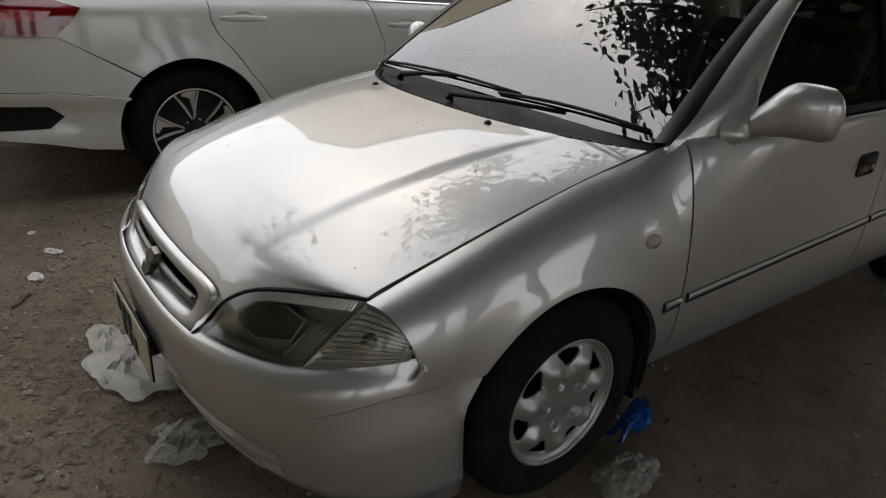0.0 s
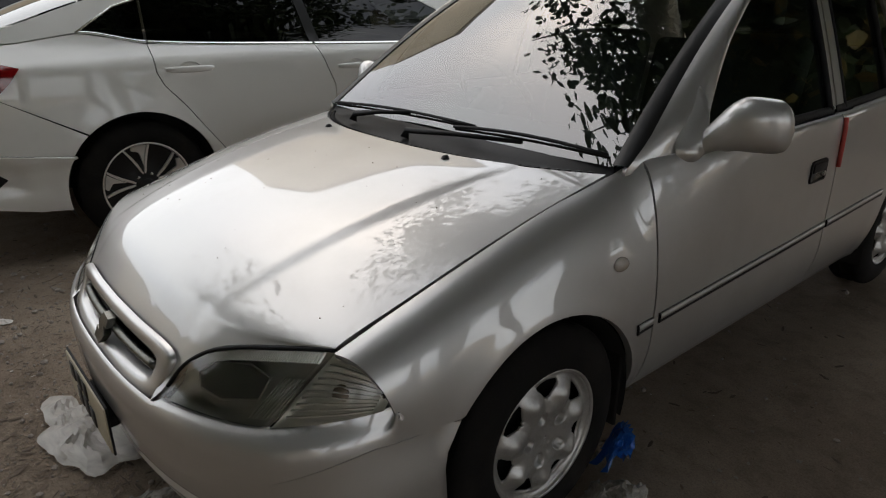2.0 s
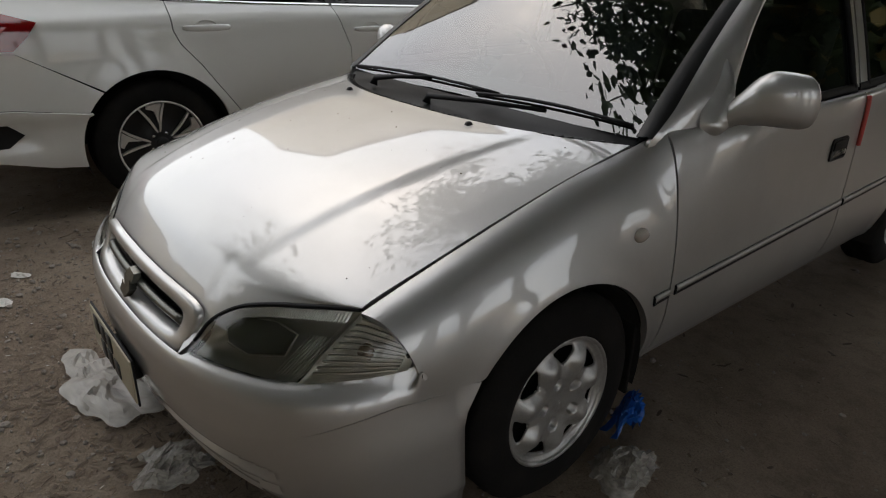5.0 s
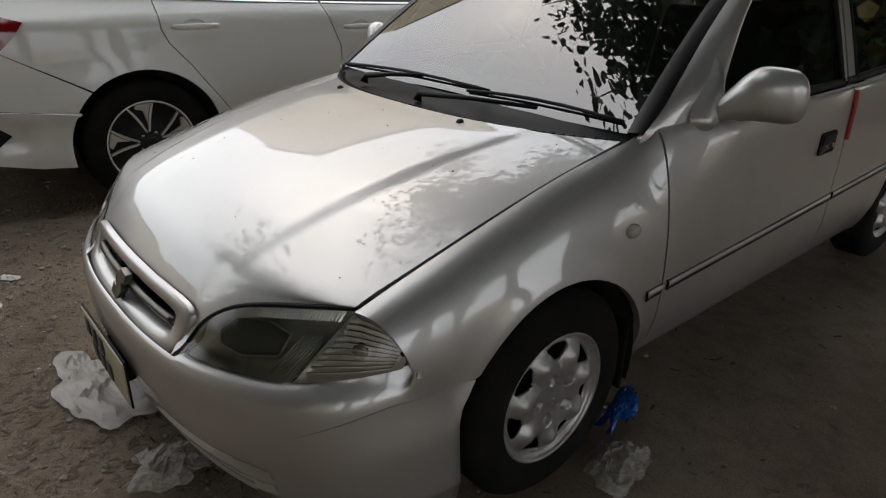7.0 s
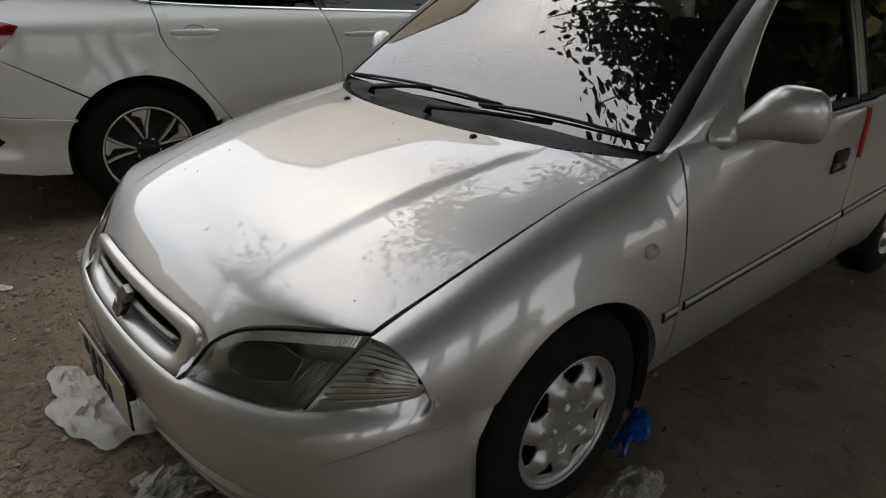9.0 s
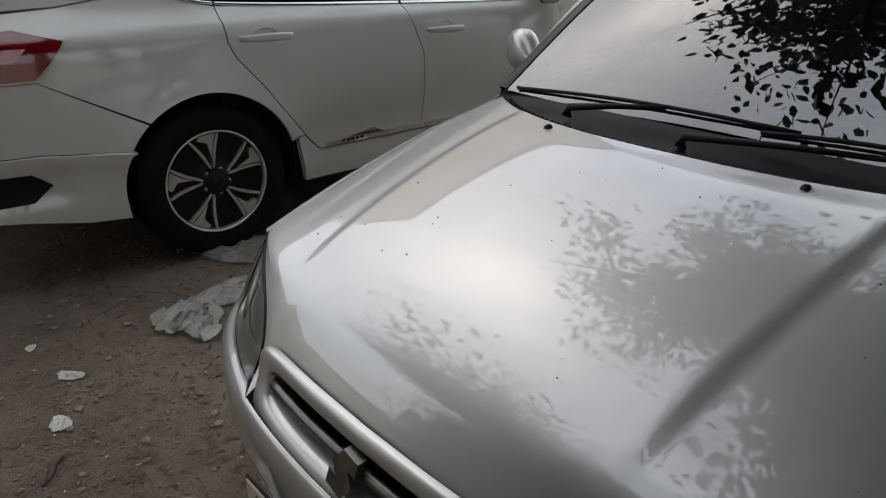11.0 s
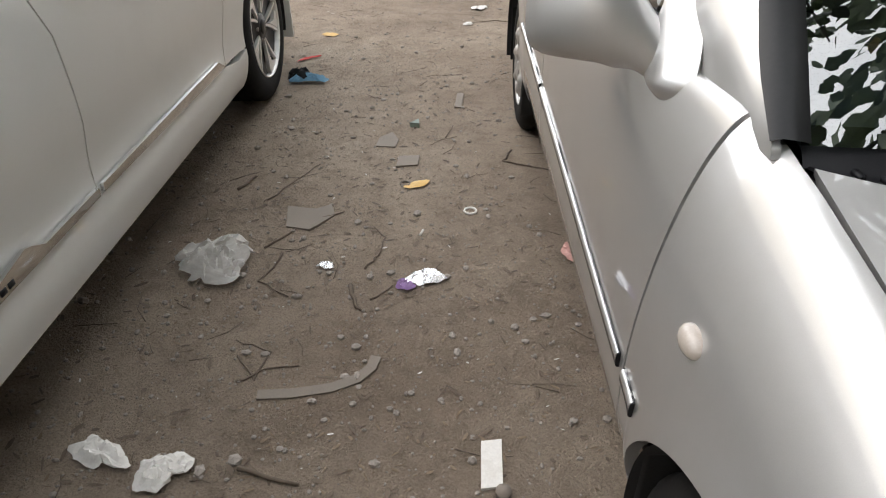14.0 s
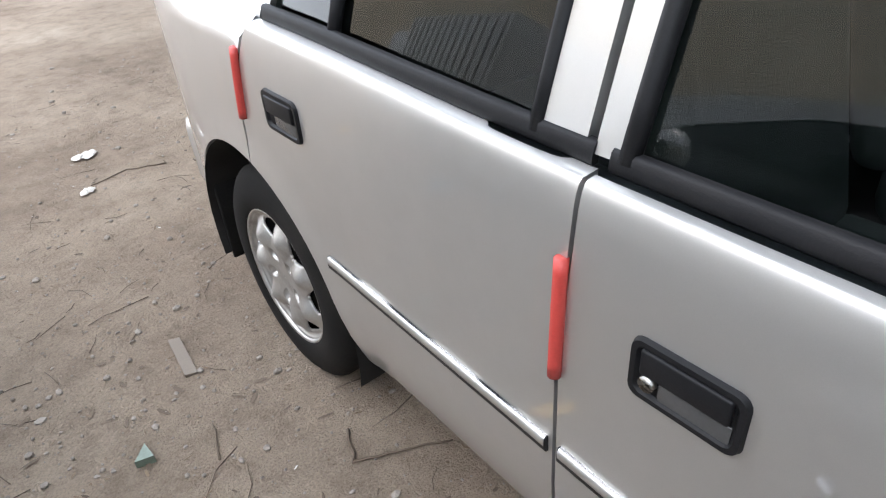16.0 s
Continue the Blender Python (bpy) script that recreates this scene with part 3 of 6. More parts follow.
def grille(car):
    g = bmesh.new()
    def hoop(x, z0, z1, d, power):
        return (ring_shape(-x, x, z0, z1, power=power, top_wide=0.9), d)
    shapes = [hoop(0.326, 0.4345, 0.5665, 0.008, 5.0), hoop(0.327, 0.434, 0.567, -0.001, 5.0), hoop(0.325, 0.4355, 0.5655, -0.005, 5.0), hoop(0.320, 0.438, 0.563, -0.0075, 5.0),
              hoop(0.284, 0.458, 0.545, -0.006, 5.0), hoop(0.276, 0.469, 0.539, -0.003, 5.0), hoop(0.274, 0.471, 0.537, 0.000, 5.0), hoop(0.272, 0.473, 0.536, 0.010, 5.0), hoop(0.270, 0.475, 0.535, 0.045, 5.0)]
    rows = [[(x, band_y(x, z) * 0.55 + 0.45 * (front_y(x) + SET(0.50)) + d, z) for x, z in sh] for sh, d in shapes]
    gr = part("grille_surround", flipped(grid(rows, True, g)), SILVER, car)
    back = [[(x, front_y(x) + 0.098, z) for x in span(-0.28, 0.28, 21)] for z in (0.47, 0.54)]
    part("grille_back", grid(back), DARK, gr)
    part("grille_bar", tube([(x, front_y(x) + 0.058, 0.503) for x in span(-0.268, 0.268, 25)], 0.0115, 8), DULL_CHROME, gr, "worn chrome bar")
    em = bmesh.new()
    # emblem as a plain angular shape
    pts = [(-0.034, 0.012), (-0.012, 0.040), (0.034, 0.034), (0.036, 0.006), (0.012, 0.012), (0.034, -0.014), (0.014, -0.042), (-0.034, -0.034), (-0.036, -0.006), (-0.012, -0.012)]
    f0 = [em.verts.new((x * 0.85, 0.032 + 0.35 * z, 0.503 + z * 0.8)) for x, z in pts]
    f1 = [em.verts.new((x * 0.85, 0.050 + 0.35 * z, 0.503 + z * 0.8)) for x, z in pts]
    em.faces.new(f0)
    for i in range(len(pts)):
        j = (i + 1) % len(pts)
        em.faces.new((f0[j], f0[i], f1[i], f1[j]))
    part("emblem", em, DULL_CHROME, gr, "dull chrome emblem", flat=True)


def door_skin(s, front, rear, bottom, cols):
    """A door skin built in columns; front, rear: y at height z; bottom: lowest z at nominal y."""
    rows = []
    for c in range(cols + 1):
        f = c / cols
        zb = bottom(lerp(front(0.4), rear(0.68), f))
        col = []
        for i in range(41):
            v = i / 40
            zt = ZT(lerp(front(0.87), rear(0.88), f))
            z = zt + (zb - zt) * (0.06 * v + 0.94 * v ** 2.4)
            y = lerp(front(z), rear(z), f)
            col.append((s * side_x(y, min(z, ZT(y))), y, z))
        rows.append(col)
    bm = grid(rows)
    if s < 0:
        flipped(bm)
    return flange(bm, 0.014)


SEAM_B = pc([(0.25, 2.207), (0.60, 2.207), (0.70, 2.203), (0.80, 2.194), (0.88, 2.190)])
SEAM_C = pc([(0.25, 3.022), (0.70, 3.020), (0.80, 2.985), (0.88, 2.930), (0.92, 2.90)])


def rear_door_bottom(y):
    yc, zc, ry, rz = ARCH_R
    return zc + rz * math.sqrt(max(0.0, 1 - ((y - yc) / ry) ** 2)) if y > yc - ry + 0.001 else 0.255


def door_edge(y0, z0, z1, n=2):
    return [(y0, z) for z in span(z0, z1, n)]


def rounded_rect(y0, y1, z0, z1, r, n=5):
    out = []
    for cy, cz, a0 in ((y1 - r, z1 - r, 0), (y0 + r, z1 - r, 90), (y0 + r, z0 + r, 180), (y1 - r, z0 + r, 270)):
        for a in span(a0, a0 + 90, n):
            out.append((cy + r * math.cos(radians(a)), cz + r * math.sin(radians(a))))
    return out


def upper_x(y, z):
    return 0.737 - 0.30 * (z - 0.88) - 0.12 * max(0, z - 0.88) ** 2 - 0.05 * smooth((1.55 - y) / 0.5)


A_LINE = pc([(0.86, 1.150), (0.95, 1.285), (1.10, 1.49), (1.30, 1.78)])


def door_handle(door, y0, y1, z0, z1, s, key=True):
    out = [rounded_rect(y0, y1, z0, z1, 0.014), rounded_rect(y0 + 0.002, y1 - 0.002, z0 + 0.002, z1 - 0.002, 0.013),
           rounded_rect(y0 + 0.008, y1 - 0.008, z0 + 0.008, z1 - 0.008, 0.010), rounded_rect(y0 + 0.012, y1 - 0.012, z0 + 0.011, z1 - 0.011, 0.008)]
    lift = (0.000, 0.006, 0.006, 0.0015)
    rows = [[(s * (side_x(y, z) + d), y, z) for y, z in r] for r, d in zip(out, lift)]
    bm = grid(rows, True)
    bm.faces.new([bm.verts.new((s * (side_x(y, z) + 0.0015), y, z)) for y, z in out[3]])
    h = part("door_handle", bm if s < 0 else flipped(bm), BLACK_PLASTIC, door, "black recessed pull handle", sharp=40)
    zc = lerp(z0, z1, 0.70)
    part("lever", box(s * (side_x(y0, zc) + 0.0045) - 0.004, s * (side_x(y0, zc) + 0.0045) + 0.004, y0 + 0.014, y1 - 0.014, zc - 0.018, zc + 0.013, 0.003), BLACK_PLASTIC, h)
    part("cup", box(s * (side_x(y0, z0) + 0.0015) - 0.002, s * (side_x(y0, z0) + 0.0015) + 0.002, y0 + 0.012, lerp(y0, y1, 0.72), z0 + 0.010, zc - 0.020, 0.001), LAMP_DARK, h)
    if key:
        yk, zk = y1 - 0.024, z0 + 0.026
        xk = side_x(yk, zk)
        part("key_lock", tube([(s * (xk - 0.004), yk, zk), (s * (xk + 0.009), yk, zk)], 0.009, 16), WORN_CHROME, h)


def bar_along(pts_yz, h, s, proud, thick=0.012, surf=None):
    """A trim bar along (y, z), h high, lying on the body's side."""
    surf = surf or side_x
    rows = []
    for y, z in pts_yz:
        prof = [(-0.5, -0.004), (-0.5, 0.5), (-0.36, 0.9), (0, 1.0), (0.36, 0.9), (0.5, 0.5), (0.5, -0.004)]
        rows.append([(s * (surf(y, z + a * h) + (proud * b if b > 0 else b)), y, z + a * h) for a, b in prof])
    bm = grid(rows)
    for r in (rows[0], rows[-1]):
        f = bm.faces.new([bm.verts.new(p) for p in r])
    bmesh.ops.recalc_face_normals(bm, faces=bm.faces[:])
    return bm


def strip(s, y, z0, z1, lean):
    bm = tube([(s * (side_x(y, z) + 0.004), y + lean * (z - z0), z) for z in span(z0, z1, 9)], 0.0085, 10)
    return bm


def tyre_mesh(R, width, rim):
    k = R / 0.275
    prof = [(rim - 0.004, -0.016), (rim + 0.002, -0.006), (rim + 0.012, -0.001), (lerp(rim, R, 0.42), 0.0), (lerp(rim, R, 0.72), -0.005), (R - 0.016, -0.013),
            (R - 0.006, -0.021), (R - 0.001, -0.030)]
    tread = [(R, -0.034 - i * (width - 0.068) / 14) for i in range(15)]
    inner = [(R - 0.001, -width + 0.030), (R - 0.012, -width + 0.014), (lerp(rim, R, 0.45), -width), (rim, -width + 0.02)]
    n = 120
    rows = []
    allp = prof + tread + inner
    for j, (r, d) in enumerate(allp):
        row = []
        for i in range(n):
            a = 2 * math.pi * i / n
            rr = r
            t = j - len(prof)
            if 0 <= t < 15:
                if t in (4, 5, 9, 10):
                    rr -= 0.006
                elif (i + (t // 2)) % 5 == 0:
                    rr -= 0.005
            elif j in (len(prof) - 1, len(prof) - 2) and i % 5 == 0:
                rr -= 0.003
            row.append((d, rr * math.cos(a), rr * math.sin(a)))
        rows.append(row)
    return flipped(grid(rows, True))


def hubcap_mesh():
    n, k = 252, 34
    bm = bmesh.new()
    rows = []
    for j in range(k + 1):
        r = 0.002 + 0.166 * j / k
        row = []
        for i in range(n):
            a = 2 * math.pi * i / n
            d = -0.010 - 0.020 * smooth((r - 0.105) / 0.065) + 0.007 * smooth((r - 0.03) / 0.05)
            ridge = math.cos(7 * a)
            d += 0.012 * max(-0.8, ridge) * math.exp(-((r - 0.118) / 0.030) ** 2)
            for q in range(5):
                b = 2 * math.pi * (q + 0.3) / 5
                dd = math.hypot(r * math.cos(a) - 0.060 * math.cos(b), r * math.sin(a) - 0.060 * math.sin(b))
                d -= 0.016 * (1 - smooth((dd - 0.012) / 0.005))
            if r > 0.160:
                d += 0.012 * smooth((r - 0.160) / 0.006)
            row.append((d, r * math.cos(a), r * math.sin(a)))
        rows.append(row)
    grid(rows, True, bm)
    flipped(bm)
    kill = []
    for f in bm.faces:
        c = f.calc_center_median()
        r = math.hypot(c.y, c.z)
        ph = (7 * math.atan2(c.z, c.y) + math.pi) % (2 * math.pi)
        off = min(ph, 2 * math.pi - ph) / 7
        if 0.106 < r < 0.149:
            half = 0.27 * ((r - 0.106) / 0.043) ** 0.55
            if off < half:
                kill.append(f)
    bmesh.ops.delete(bm, geom=kill, context="FACES")
    flange(bm, 0.006)
    bmesh.ops.remove_doubles(bm, verts=bm.verts[:], dist=1e-5)
    return bm


def alloy_parts():
    """The machined faces of a five-armed alloy wheel, a list of meshes' outlines in (r, degrees)."""
    return [
        [(0.058, -8), (0.075, -12), (0.2065, -18.5), (0.2065, -15.9), (0.080, -5), (0.062, -2)],
        [(0.062, 2), (0.080, 5), (0.2065, 15.9), (0.2065, 18.5), (0.075, 12), (0.058, 8)],
        [(0.105, -5.5), (0.2065, -14.3), (0.2065, 6), (0.192, 8.5), (0.170, -2.5)],
    ]


def polar_plate(outline, turn, d, thick):
    bm = bmesh.new()
    dens = []
    for (r0, a0), (r1, a1) in zip(outline, outline[1:] + outline[:1]):
        dens += [(lerp(r0, r1, i / 4), lerp(a0, a1, i / 4)) for i in range(4)]
    pts = [(r * math.cos(radians(a + turn)), r * math.sin(radians(a + turn)), r) for r, a in dens]
    top = [bm.verts.new((d - 0.012 * (0.21 - r) / 0.15, y, z)) for y, z, r in pts]
    low = [bm.verts.new((d - thick - 0.012, y, z)) for y, z, r in pts]
    f = bm.faces.new(top)
    for i in range(len(pts)):
        j = (i + 1) % len(pts)
        bm.faces.new((top[j], top[i], low[i], low[j]))
    bmesh.ops.recalc_face_normals(bm, faces=bm.faces[:])
    if f.normal.x < 0:
        flipped(bm)
    bmesh.ops.triangulate(bm, faces=[f])
    return bm


def disc(r, d, n=40):
    bm = bmesh.new()
    bm.faces.new([bm.verts.new((d, r * math.cos(2 * math.pi * i / n), r * math.sin(2 * math.pi * i / n))) for i in range(n)])
    return bm


WHEEL_DATA = {}


def shared(key, make, mat, name, parent, label="", flat=False, sharp=None):
    """A part whose mesh is made once and shared by its repeats."""
    if key not in WHEEL_DATA:
        ob = part(name, make(), mat, parent, label, flat, sharp)
        WHEEL_DATA[key] = ob.data
        return ob
    ob = new(name, WHEEL_DATA[key])
    ob.parent = parent
    if label:
        ob["label"] = label
    return ob


def wheel(car, kind, x, y, z, side, spin=0, cambered=0.0):
    w = shared(kind + "hub", lambda: lathe([(0.002, -0.052), (0.10, -0.052), (0.172 if kind == "steel" else 0.21, -0.056), (0.172 if kind == "steel" else 0.21, -0.14)], 40), DARK, "wheel", car)
    w.matrix_basis = Matrix.Translation((x, y, z)) @ pose(0, 0, 0, 0, 0, 0 if side > 0 else 180) @ pose(0, 0, 0, spin, 0, 0)
    if kind == "steel":
        shared("steel_tyre", lambda: tyre_mesh(0.277, 0.165, 0.172), RUBBER, "tyre", w)
        shared("steel_rim", lambda: lathe([(0.178, -0.022), (0.178, -0.010), (0.174, -0.004), (0.169, -0.007), (0.165, -0.020)], 80), WHEEL_SILVER, "rim", w)
        shared("steel_cap", hubcap_mesh, WHEEL_SILVER, "wheel_cover", w, "silver wheel cover with seven lobes and dark openings")
    else:
        shared("alloy_tyre", lambda: tyre_mesh(0.325, 0.215, 0.218), RUBBER, "tyre", w)
        shared("alloy_rim", lambda: lathe([(0.222, -0.020), (0.222, -0.006), (0.218, -0.002), (0.2135, -0.004), (0.211, -0.012), (0.209, -0.05)], 90), MACHINED, "rim", w)
        shared("alloy_face", lambda: lathe([(0.002, -0.020), (0.05, -0.020), (0.06, -0.030), (0.14, -0.036), (0.209, -0.026)], 60), BLACK_GLOSS, "wheel_face", w, "black painted alloy wheel face")
        for q in range(5):
            for i, o in enumerate(alloy_parts()):
                shared(f"alloy_arm{q}{i}", lambda: polar_plate(o, 72 * q + 90, -0.010, 0.010), MACHINED, "arm", w, flat=True)
        shared("alloy_cap", lambda: lathe([(0.002, -0.012), (0.026, -0.013), (0.032, -0.017), (0.034, -0.03)], 32), BLACK_GLOSS, "centre_cap", w)
        for q in range(5):
            a = radians(72 * q + 54)
            shared(f"alloy_nut{q}", lambda: tube([(-0.036, 0.055 * math.cos(a), 0.055 * math.sin(a)), (-0.022, 0.055 * math.cos(a), 0.055 * math.sin(a))], 0.009, 8), WORN_CHROME, "wheel_nut", w)
    return w


def mirror_shell(s):
    """The mirror's housing: a rounded shell swept back from the neck."""
    fx = pc([(0, 0.738), (0.25, 0.790), (0.6, 0.855), (1, 0.918)])
    fyc = pc([(0, 1.346), (0.25, 1.366), (0.6, 1.402), (1, 1.452)])
    fzc = pc([(0, 0.886), (0.22, 0.926), (0.45, 0.943), (0.8, 0.939), (1, 0.928)])
    fz = pc([(0, 0.034), (0.14, 0.044), (0.30, 0.062), (0.5, 0.068), (0.78, 0.066), (0.90, 0.056), (0.97, 0.034), (1, 0.004)])
    fy = pc([(0, 0.026), (0.14, 0.031), (0.30, 0.042), (0.5, 0.047), (0.78, 0.045), (0.90, 0.036), (0.97, 0.020), (1, 0.003)])
    rows = []
    for i in range(34):
        t = 1 - (1 - i / 33) ** 1.6
        row = []
        for k in range(32):
            a = 2 * math.pi * k / 32
            c, sn = math.cos(a), math.sin(a)
            yy = fy(t) * math.copysign(abs(c) ** 0.85, c)
            zz = fz(t) * math.copysign(abs(sn) ** 0.8, sn)
            row.append((s * (fx(t) - 0.52 * yy), fyc(t) + 0.85 * yy, fzc(t) + zz + (0.0 if s > 0 else -0.030)))
        rows.append(row)
    bm = grid(rows, True)
    bmesh.ops.recalc_face_normals(bm, faces=bm.faces[:])
    return bm


def screen(u, t):
    """The windscreen's face; u -1 to 1 across, t 0 to 1 up."""
    xb = 0.676 * u
    yb, zb = 1.058 + 0.045 * u * u, 0.846
    xt, yt, zt = 0.560 * u, 1.66 + 0.14 * u * u, 1.318 - 0.02 * u * u
    k = 0.022 * math.sin(math.pi * min(1, max(0, t)))
    return (lerp(xb, xt, t), lerp(yb, yt, t) - k * 0.6, lerp(zb, zt, t) + k * 0.8)


def pillar_edges(t):
    """The pillar's edge at the windscreen's seal and at the door window, for t up the screen."""
    A = Vector(screen(1.0, max(t, 0.0))) + Vector((0, 0, 0.4 * min(t, 0.0)))
    zB = lerp(0.872, 1.30, t)
    yB = pc([(0.87, 1.375), (1.0, 1.455), (1.1, 1.545), (1.30, 1.84)])(zB)
    B = Vector((upper_x(yB, zB) + 0.002, yB, zB))
    return A.lerp(B, 0.11 * smooth(t * 5 + 0.3)) + Vector((0.008, -0.004, 0.003)), B


def pillar_rows(s):
    """From the windscreen's edge round to the door window's front edge."""
    rows = []
    for t in span(-0.05, 1, 28):
        A, B = pillar_edges(t)
        row = []
        for f in span(0, 1, 12):
            p = A.lerp(B, f)
            bulge = 0.016 * math.sin(math.pi * f) ** 0.8 * smooth(t * 6 + 0.05) if 0 < f < 1 else 0
            row.append((s * (p.x + bulge), p.y - bulge * 0.5, p.z + bulge * 0.35))
        rows.append(row)
    return rows


def silver_car():
    car = thing("hatchback_car", "silver five-door hatchback with red door edge strips on soil", "car", loc=(CX, 0, 0))
    part("hood", hood(), SILVER, car, "silver bonnet with two soft creases")
    part("bumper", bumper_lower(), SILVER, car)
    part("bumper_top", bumper_upper(), SILVER, car)
    grille(car)
    # dark inner body that closes the bays
    part("engine_bay", box(-0.60, 0.60, 0.30, 1.05, 0.20, 0.60, 0.02), DARK, car)
    part("floor_pan", box(-0.70, 0.70, 1.09, 2.70, 0.20, 0.32, 0.02), DARK, car)
    part("rear_floor", box(-0.55, 0.55, 2.70, 3.60, 0.28, 0.55, 0.02), DARK, car)
    part("firewall", box(-0.66, 0.66, 1.05, 1.09, 0.25, 0.80), DARK, car)
    part("nose_backing", box(-0.50, 0.50, 0.155, 0.30, 0.22, 0.55, 0.03), DARK, car)
    for s in (1, -1):
        part("fender", fender(s), SILVER, car)
        headlight(s, car)
        # front door below the belt
        d1 = part("front_door", door_skin(s, lambda z: 1.160, SEAM_B, lambda y: 0.255, 60), SILVER, car)
        part("sill", sheet([(1.09, 0.225), (2.74, 0.225), (2.74, 0.250), (1.09, 0.250)], lambda y, z: side_x(y, z) - 0.004, 0.03, s), SILVER, car)
        d2 = part("rear_door", door_skin(s, lambda z: SEAM_B(z) + 0.006, SEAM_C, rear_door_bottom, 70), SILVER, car)
        qa = arch_pts(ARCH_R, 102, 8, 26)
        qp = [(2.931, ZT(2.93) + 0.002), (2.991, 0.80), (3.026, 0.71), (3.028, 0.655)] + qa + [(3.47, 0.26), (3.66, 0.28), (3.72, 0.5), (3.70, 0.80), (3.66, 0.93)] + [(3.3, 0.925)]
        part("quarter_panel", sheet(qp, side_x, 0.03, s), SILVER, car)
        door_handle(d1, 1.990, 2.113, 0.668, 0.744, s)
        door_handle(d2, 2.768, 2.891, 0.726, 0.800, s, False)
        # side mouldings, silver with a dark groove
        mz = lambda y: 0.452 + (y - 1.17) * 0.032
        for door, a, b in ((d1, 1.180, 2.200), (d2, 2.220, 2.755)):
            mo = part("side_moulding", bar_along([(y, mz(y)) for y in span(a, b, 20)], 0.028, s, 0.007), BLACK_PLASTIC, door, "black side moulding with a silver face")
            part("moulding_face", bar_along([(y, mz(y) + 0.005) for y in span(a + 0.002, b - 0.002, 20)], 0.018, s, 0.0084), SILVER, mo, "silver face strip")
        part("side_moulding", bar_along([(y, 0.452 + (y - 1.17) * 0.032) for y in span(1.083, 1.150, 8)], 0.028, s, 0.007), BLACK_PLASTIC, car, "black side moulding with a silver face")
        part("moulding_face", bar_along([(y, mz(y) + 0.005) for y in span(1.085, 1.148, 8)], 0.018, s, 0.0084), SILVER, car, "silver face strip")
        # belt mouldings and the doors' window frames
        bz = lambda y: ZT(y) + 0.012
        bx = lambda y, z: XT(y) - 0.004 - 0.2 * (z - ZT(y))
        part("belt_moulding", bar_along([(y, bz(y)) for y in span(1.36, 2.184, 20)], 0.024, s, 0.007, surf=bx), BLACK_PLASTIC, d1)
        part("belt_moulding", bar_along([(y, bz(y)) for y in span(2.204, 2.905, 16)], 0.024, s, 0.007, surf=bx), BLACK_PLASTIC, d2)
        fr = [(2.172, 0.886), (2.205, 0.886), (2.201, 1.325), (1.84, 1.325), (1.83, 1.285), (2.160, 1.285)]
        part("window_frame", sheet(fr, lambda y, z: upper_x(y, z) + 0.004, 0.03, s, 0.02), SILVER, d1)
        fr2 = [(2.217, 0.886), (2.282, 0.886), (2.268, 1.285), (2.80, 1.275), (2.90, 0.91), (2.935, 0.91), (2.86, 1.315), (2.212, 1.325)]
        part("window_frame", sheet(fr2, lambda y, z: upper_x(y, z) + 0.004, 0.03, s, 0.02), SILVER, d2)
        gl = [(1.36, 0.870), (2.176, 0.880), (2.165, 1.29), (1.83, 1.30), (1.53, 1.10), (1.44, 1.0)]
        g1 = part("window_glass", sheet(gl, lambda y, z: upper_x(y, z) - 0.008, 0.06, s, 0), SIDE_GLASS, d1)
        gl2 = [(2.28, 0.880), (2.905, 0.90), (2.80, 1.28), (2.265, 1.29)]
        g2 = part("window_glass", sheet(gl2, lambda y, z: upper_x(y, z) - 0.008, 0.06, s, 0), SIDE_GLASS, d2)
        for door, pts in ((d1, [(2.168, 0.885), (2.158, 1.285)]), (d2, [(2.284, 0.885), (2.272, 1.285)]), (d2, [(2.700, 0.895), (2.672, 1.285)])):
            part("window_seal", tube([(s * (upper_x(y, z) - 0.001), y, z) for y, z in [(lerp(pts[0][0], pts[1][0], t), lerp(pts[0][1], pts[1][1], t)) for t in span(0, 1, 8)]], 0.011, 8), BLACK_PLASTIC, door)
        # pillars
        bm = grid(pillar_rows(s))
        if s < 0:
            flipped(bm)
        part("front_pillar", flange(bm, 0.012), SILVER, d1)
        cp = [(2.935, 0.895), (3.3, 0.900), (3.66, 0.90), (3.50, 1.10), (3.30, 1.315), (2.87, 1.315)]
        part("rear_pillar", sheet(cp, lambda y, z: upper_x(y, z) + 0.002 - 0.03 * smooth((y - 3.2) / 0.5), 0.04, s, 0.02), SILVER, car)
        # mirror
        dz = 0.0 if s > 0 else -0.026
        base = [(y, z + dz) for y, z in ((1.262, 0.878), (1.270, 0.850), (1.298, 0.834), (1.340, 0.838), (1.372, 0.868), (1.388, 0.915), (1.402, 0.975), (1.400, 1.020), (1.388, 1.024), (1.345, 0.972), (1.285, 0.922))]
        for _ in range(2):
            base = [(lerp(p[0], q[0], f), lerp(p[1], q[1], f)) for p, q in zip(base, base[1:] + base[:1]) for f in (0.25, 0.75)]
        part("mirror_foot", sheet(base, lambda y, z: upper_x(y, z) + 0.006 + 0.034 * math.sin(0.5 * math.pi * min(1.0, edge_gap(base, y, z) / 0.034)), 0.008, s, 0.02), SILVER, d1, "silver teardrop foot of the door mirror")
        mh = part("mirror_housing", mirror_shell(s), SILVER, d1, "silver door mirror housing")
        mg = bmesh.new()
        rr = []
        for r in (1.0, 0.02):
            rr.append([(s * (0.838 + 0.062 * r * math.cos(a)), 1.437 + 0.040 * r * math.cos(a), 0.930 + dz + 0.046 * r * math.sin(a)) for a in span(0, 2 * math.pi, 25)[:-1]])
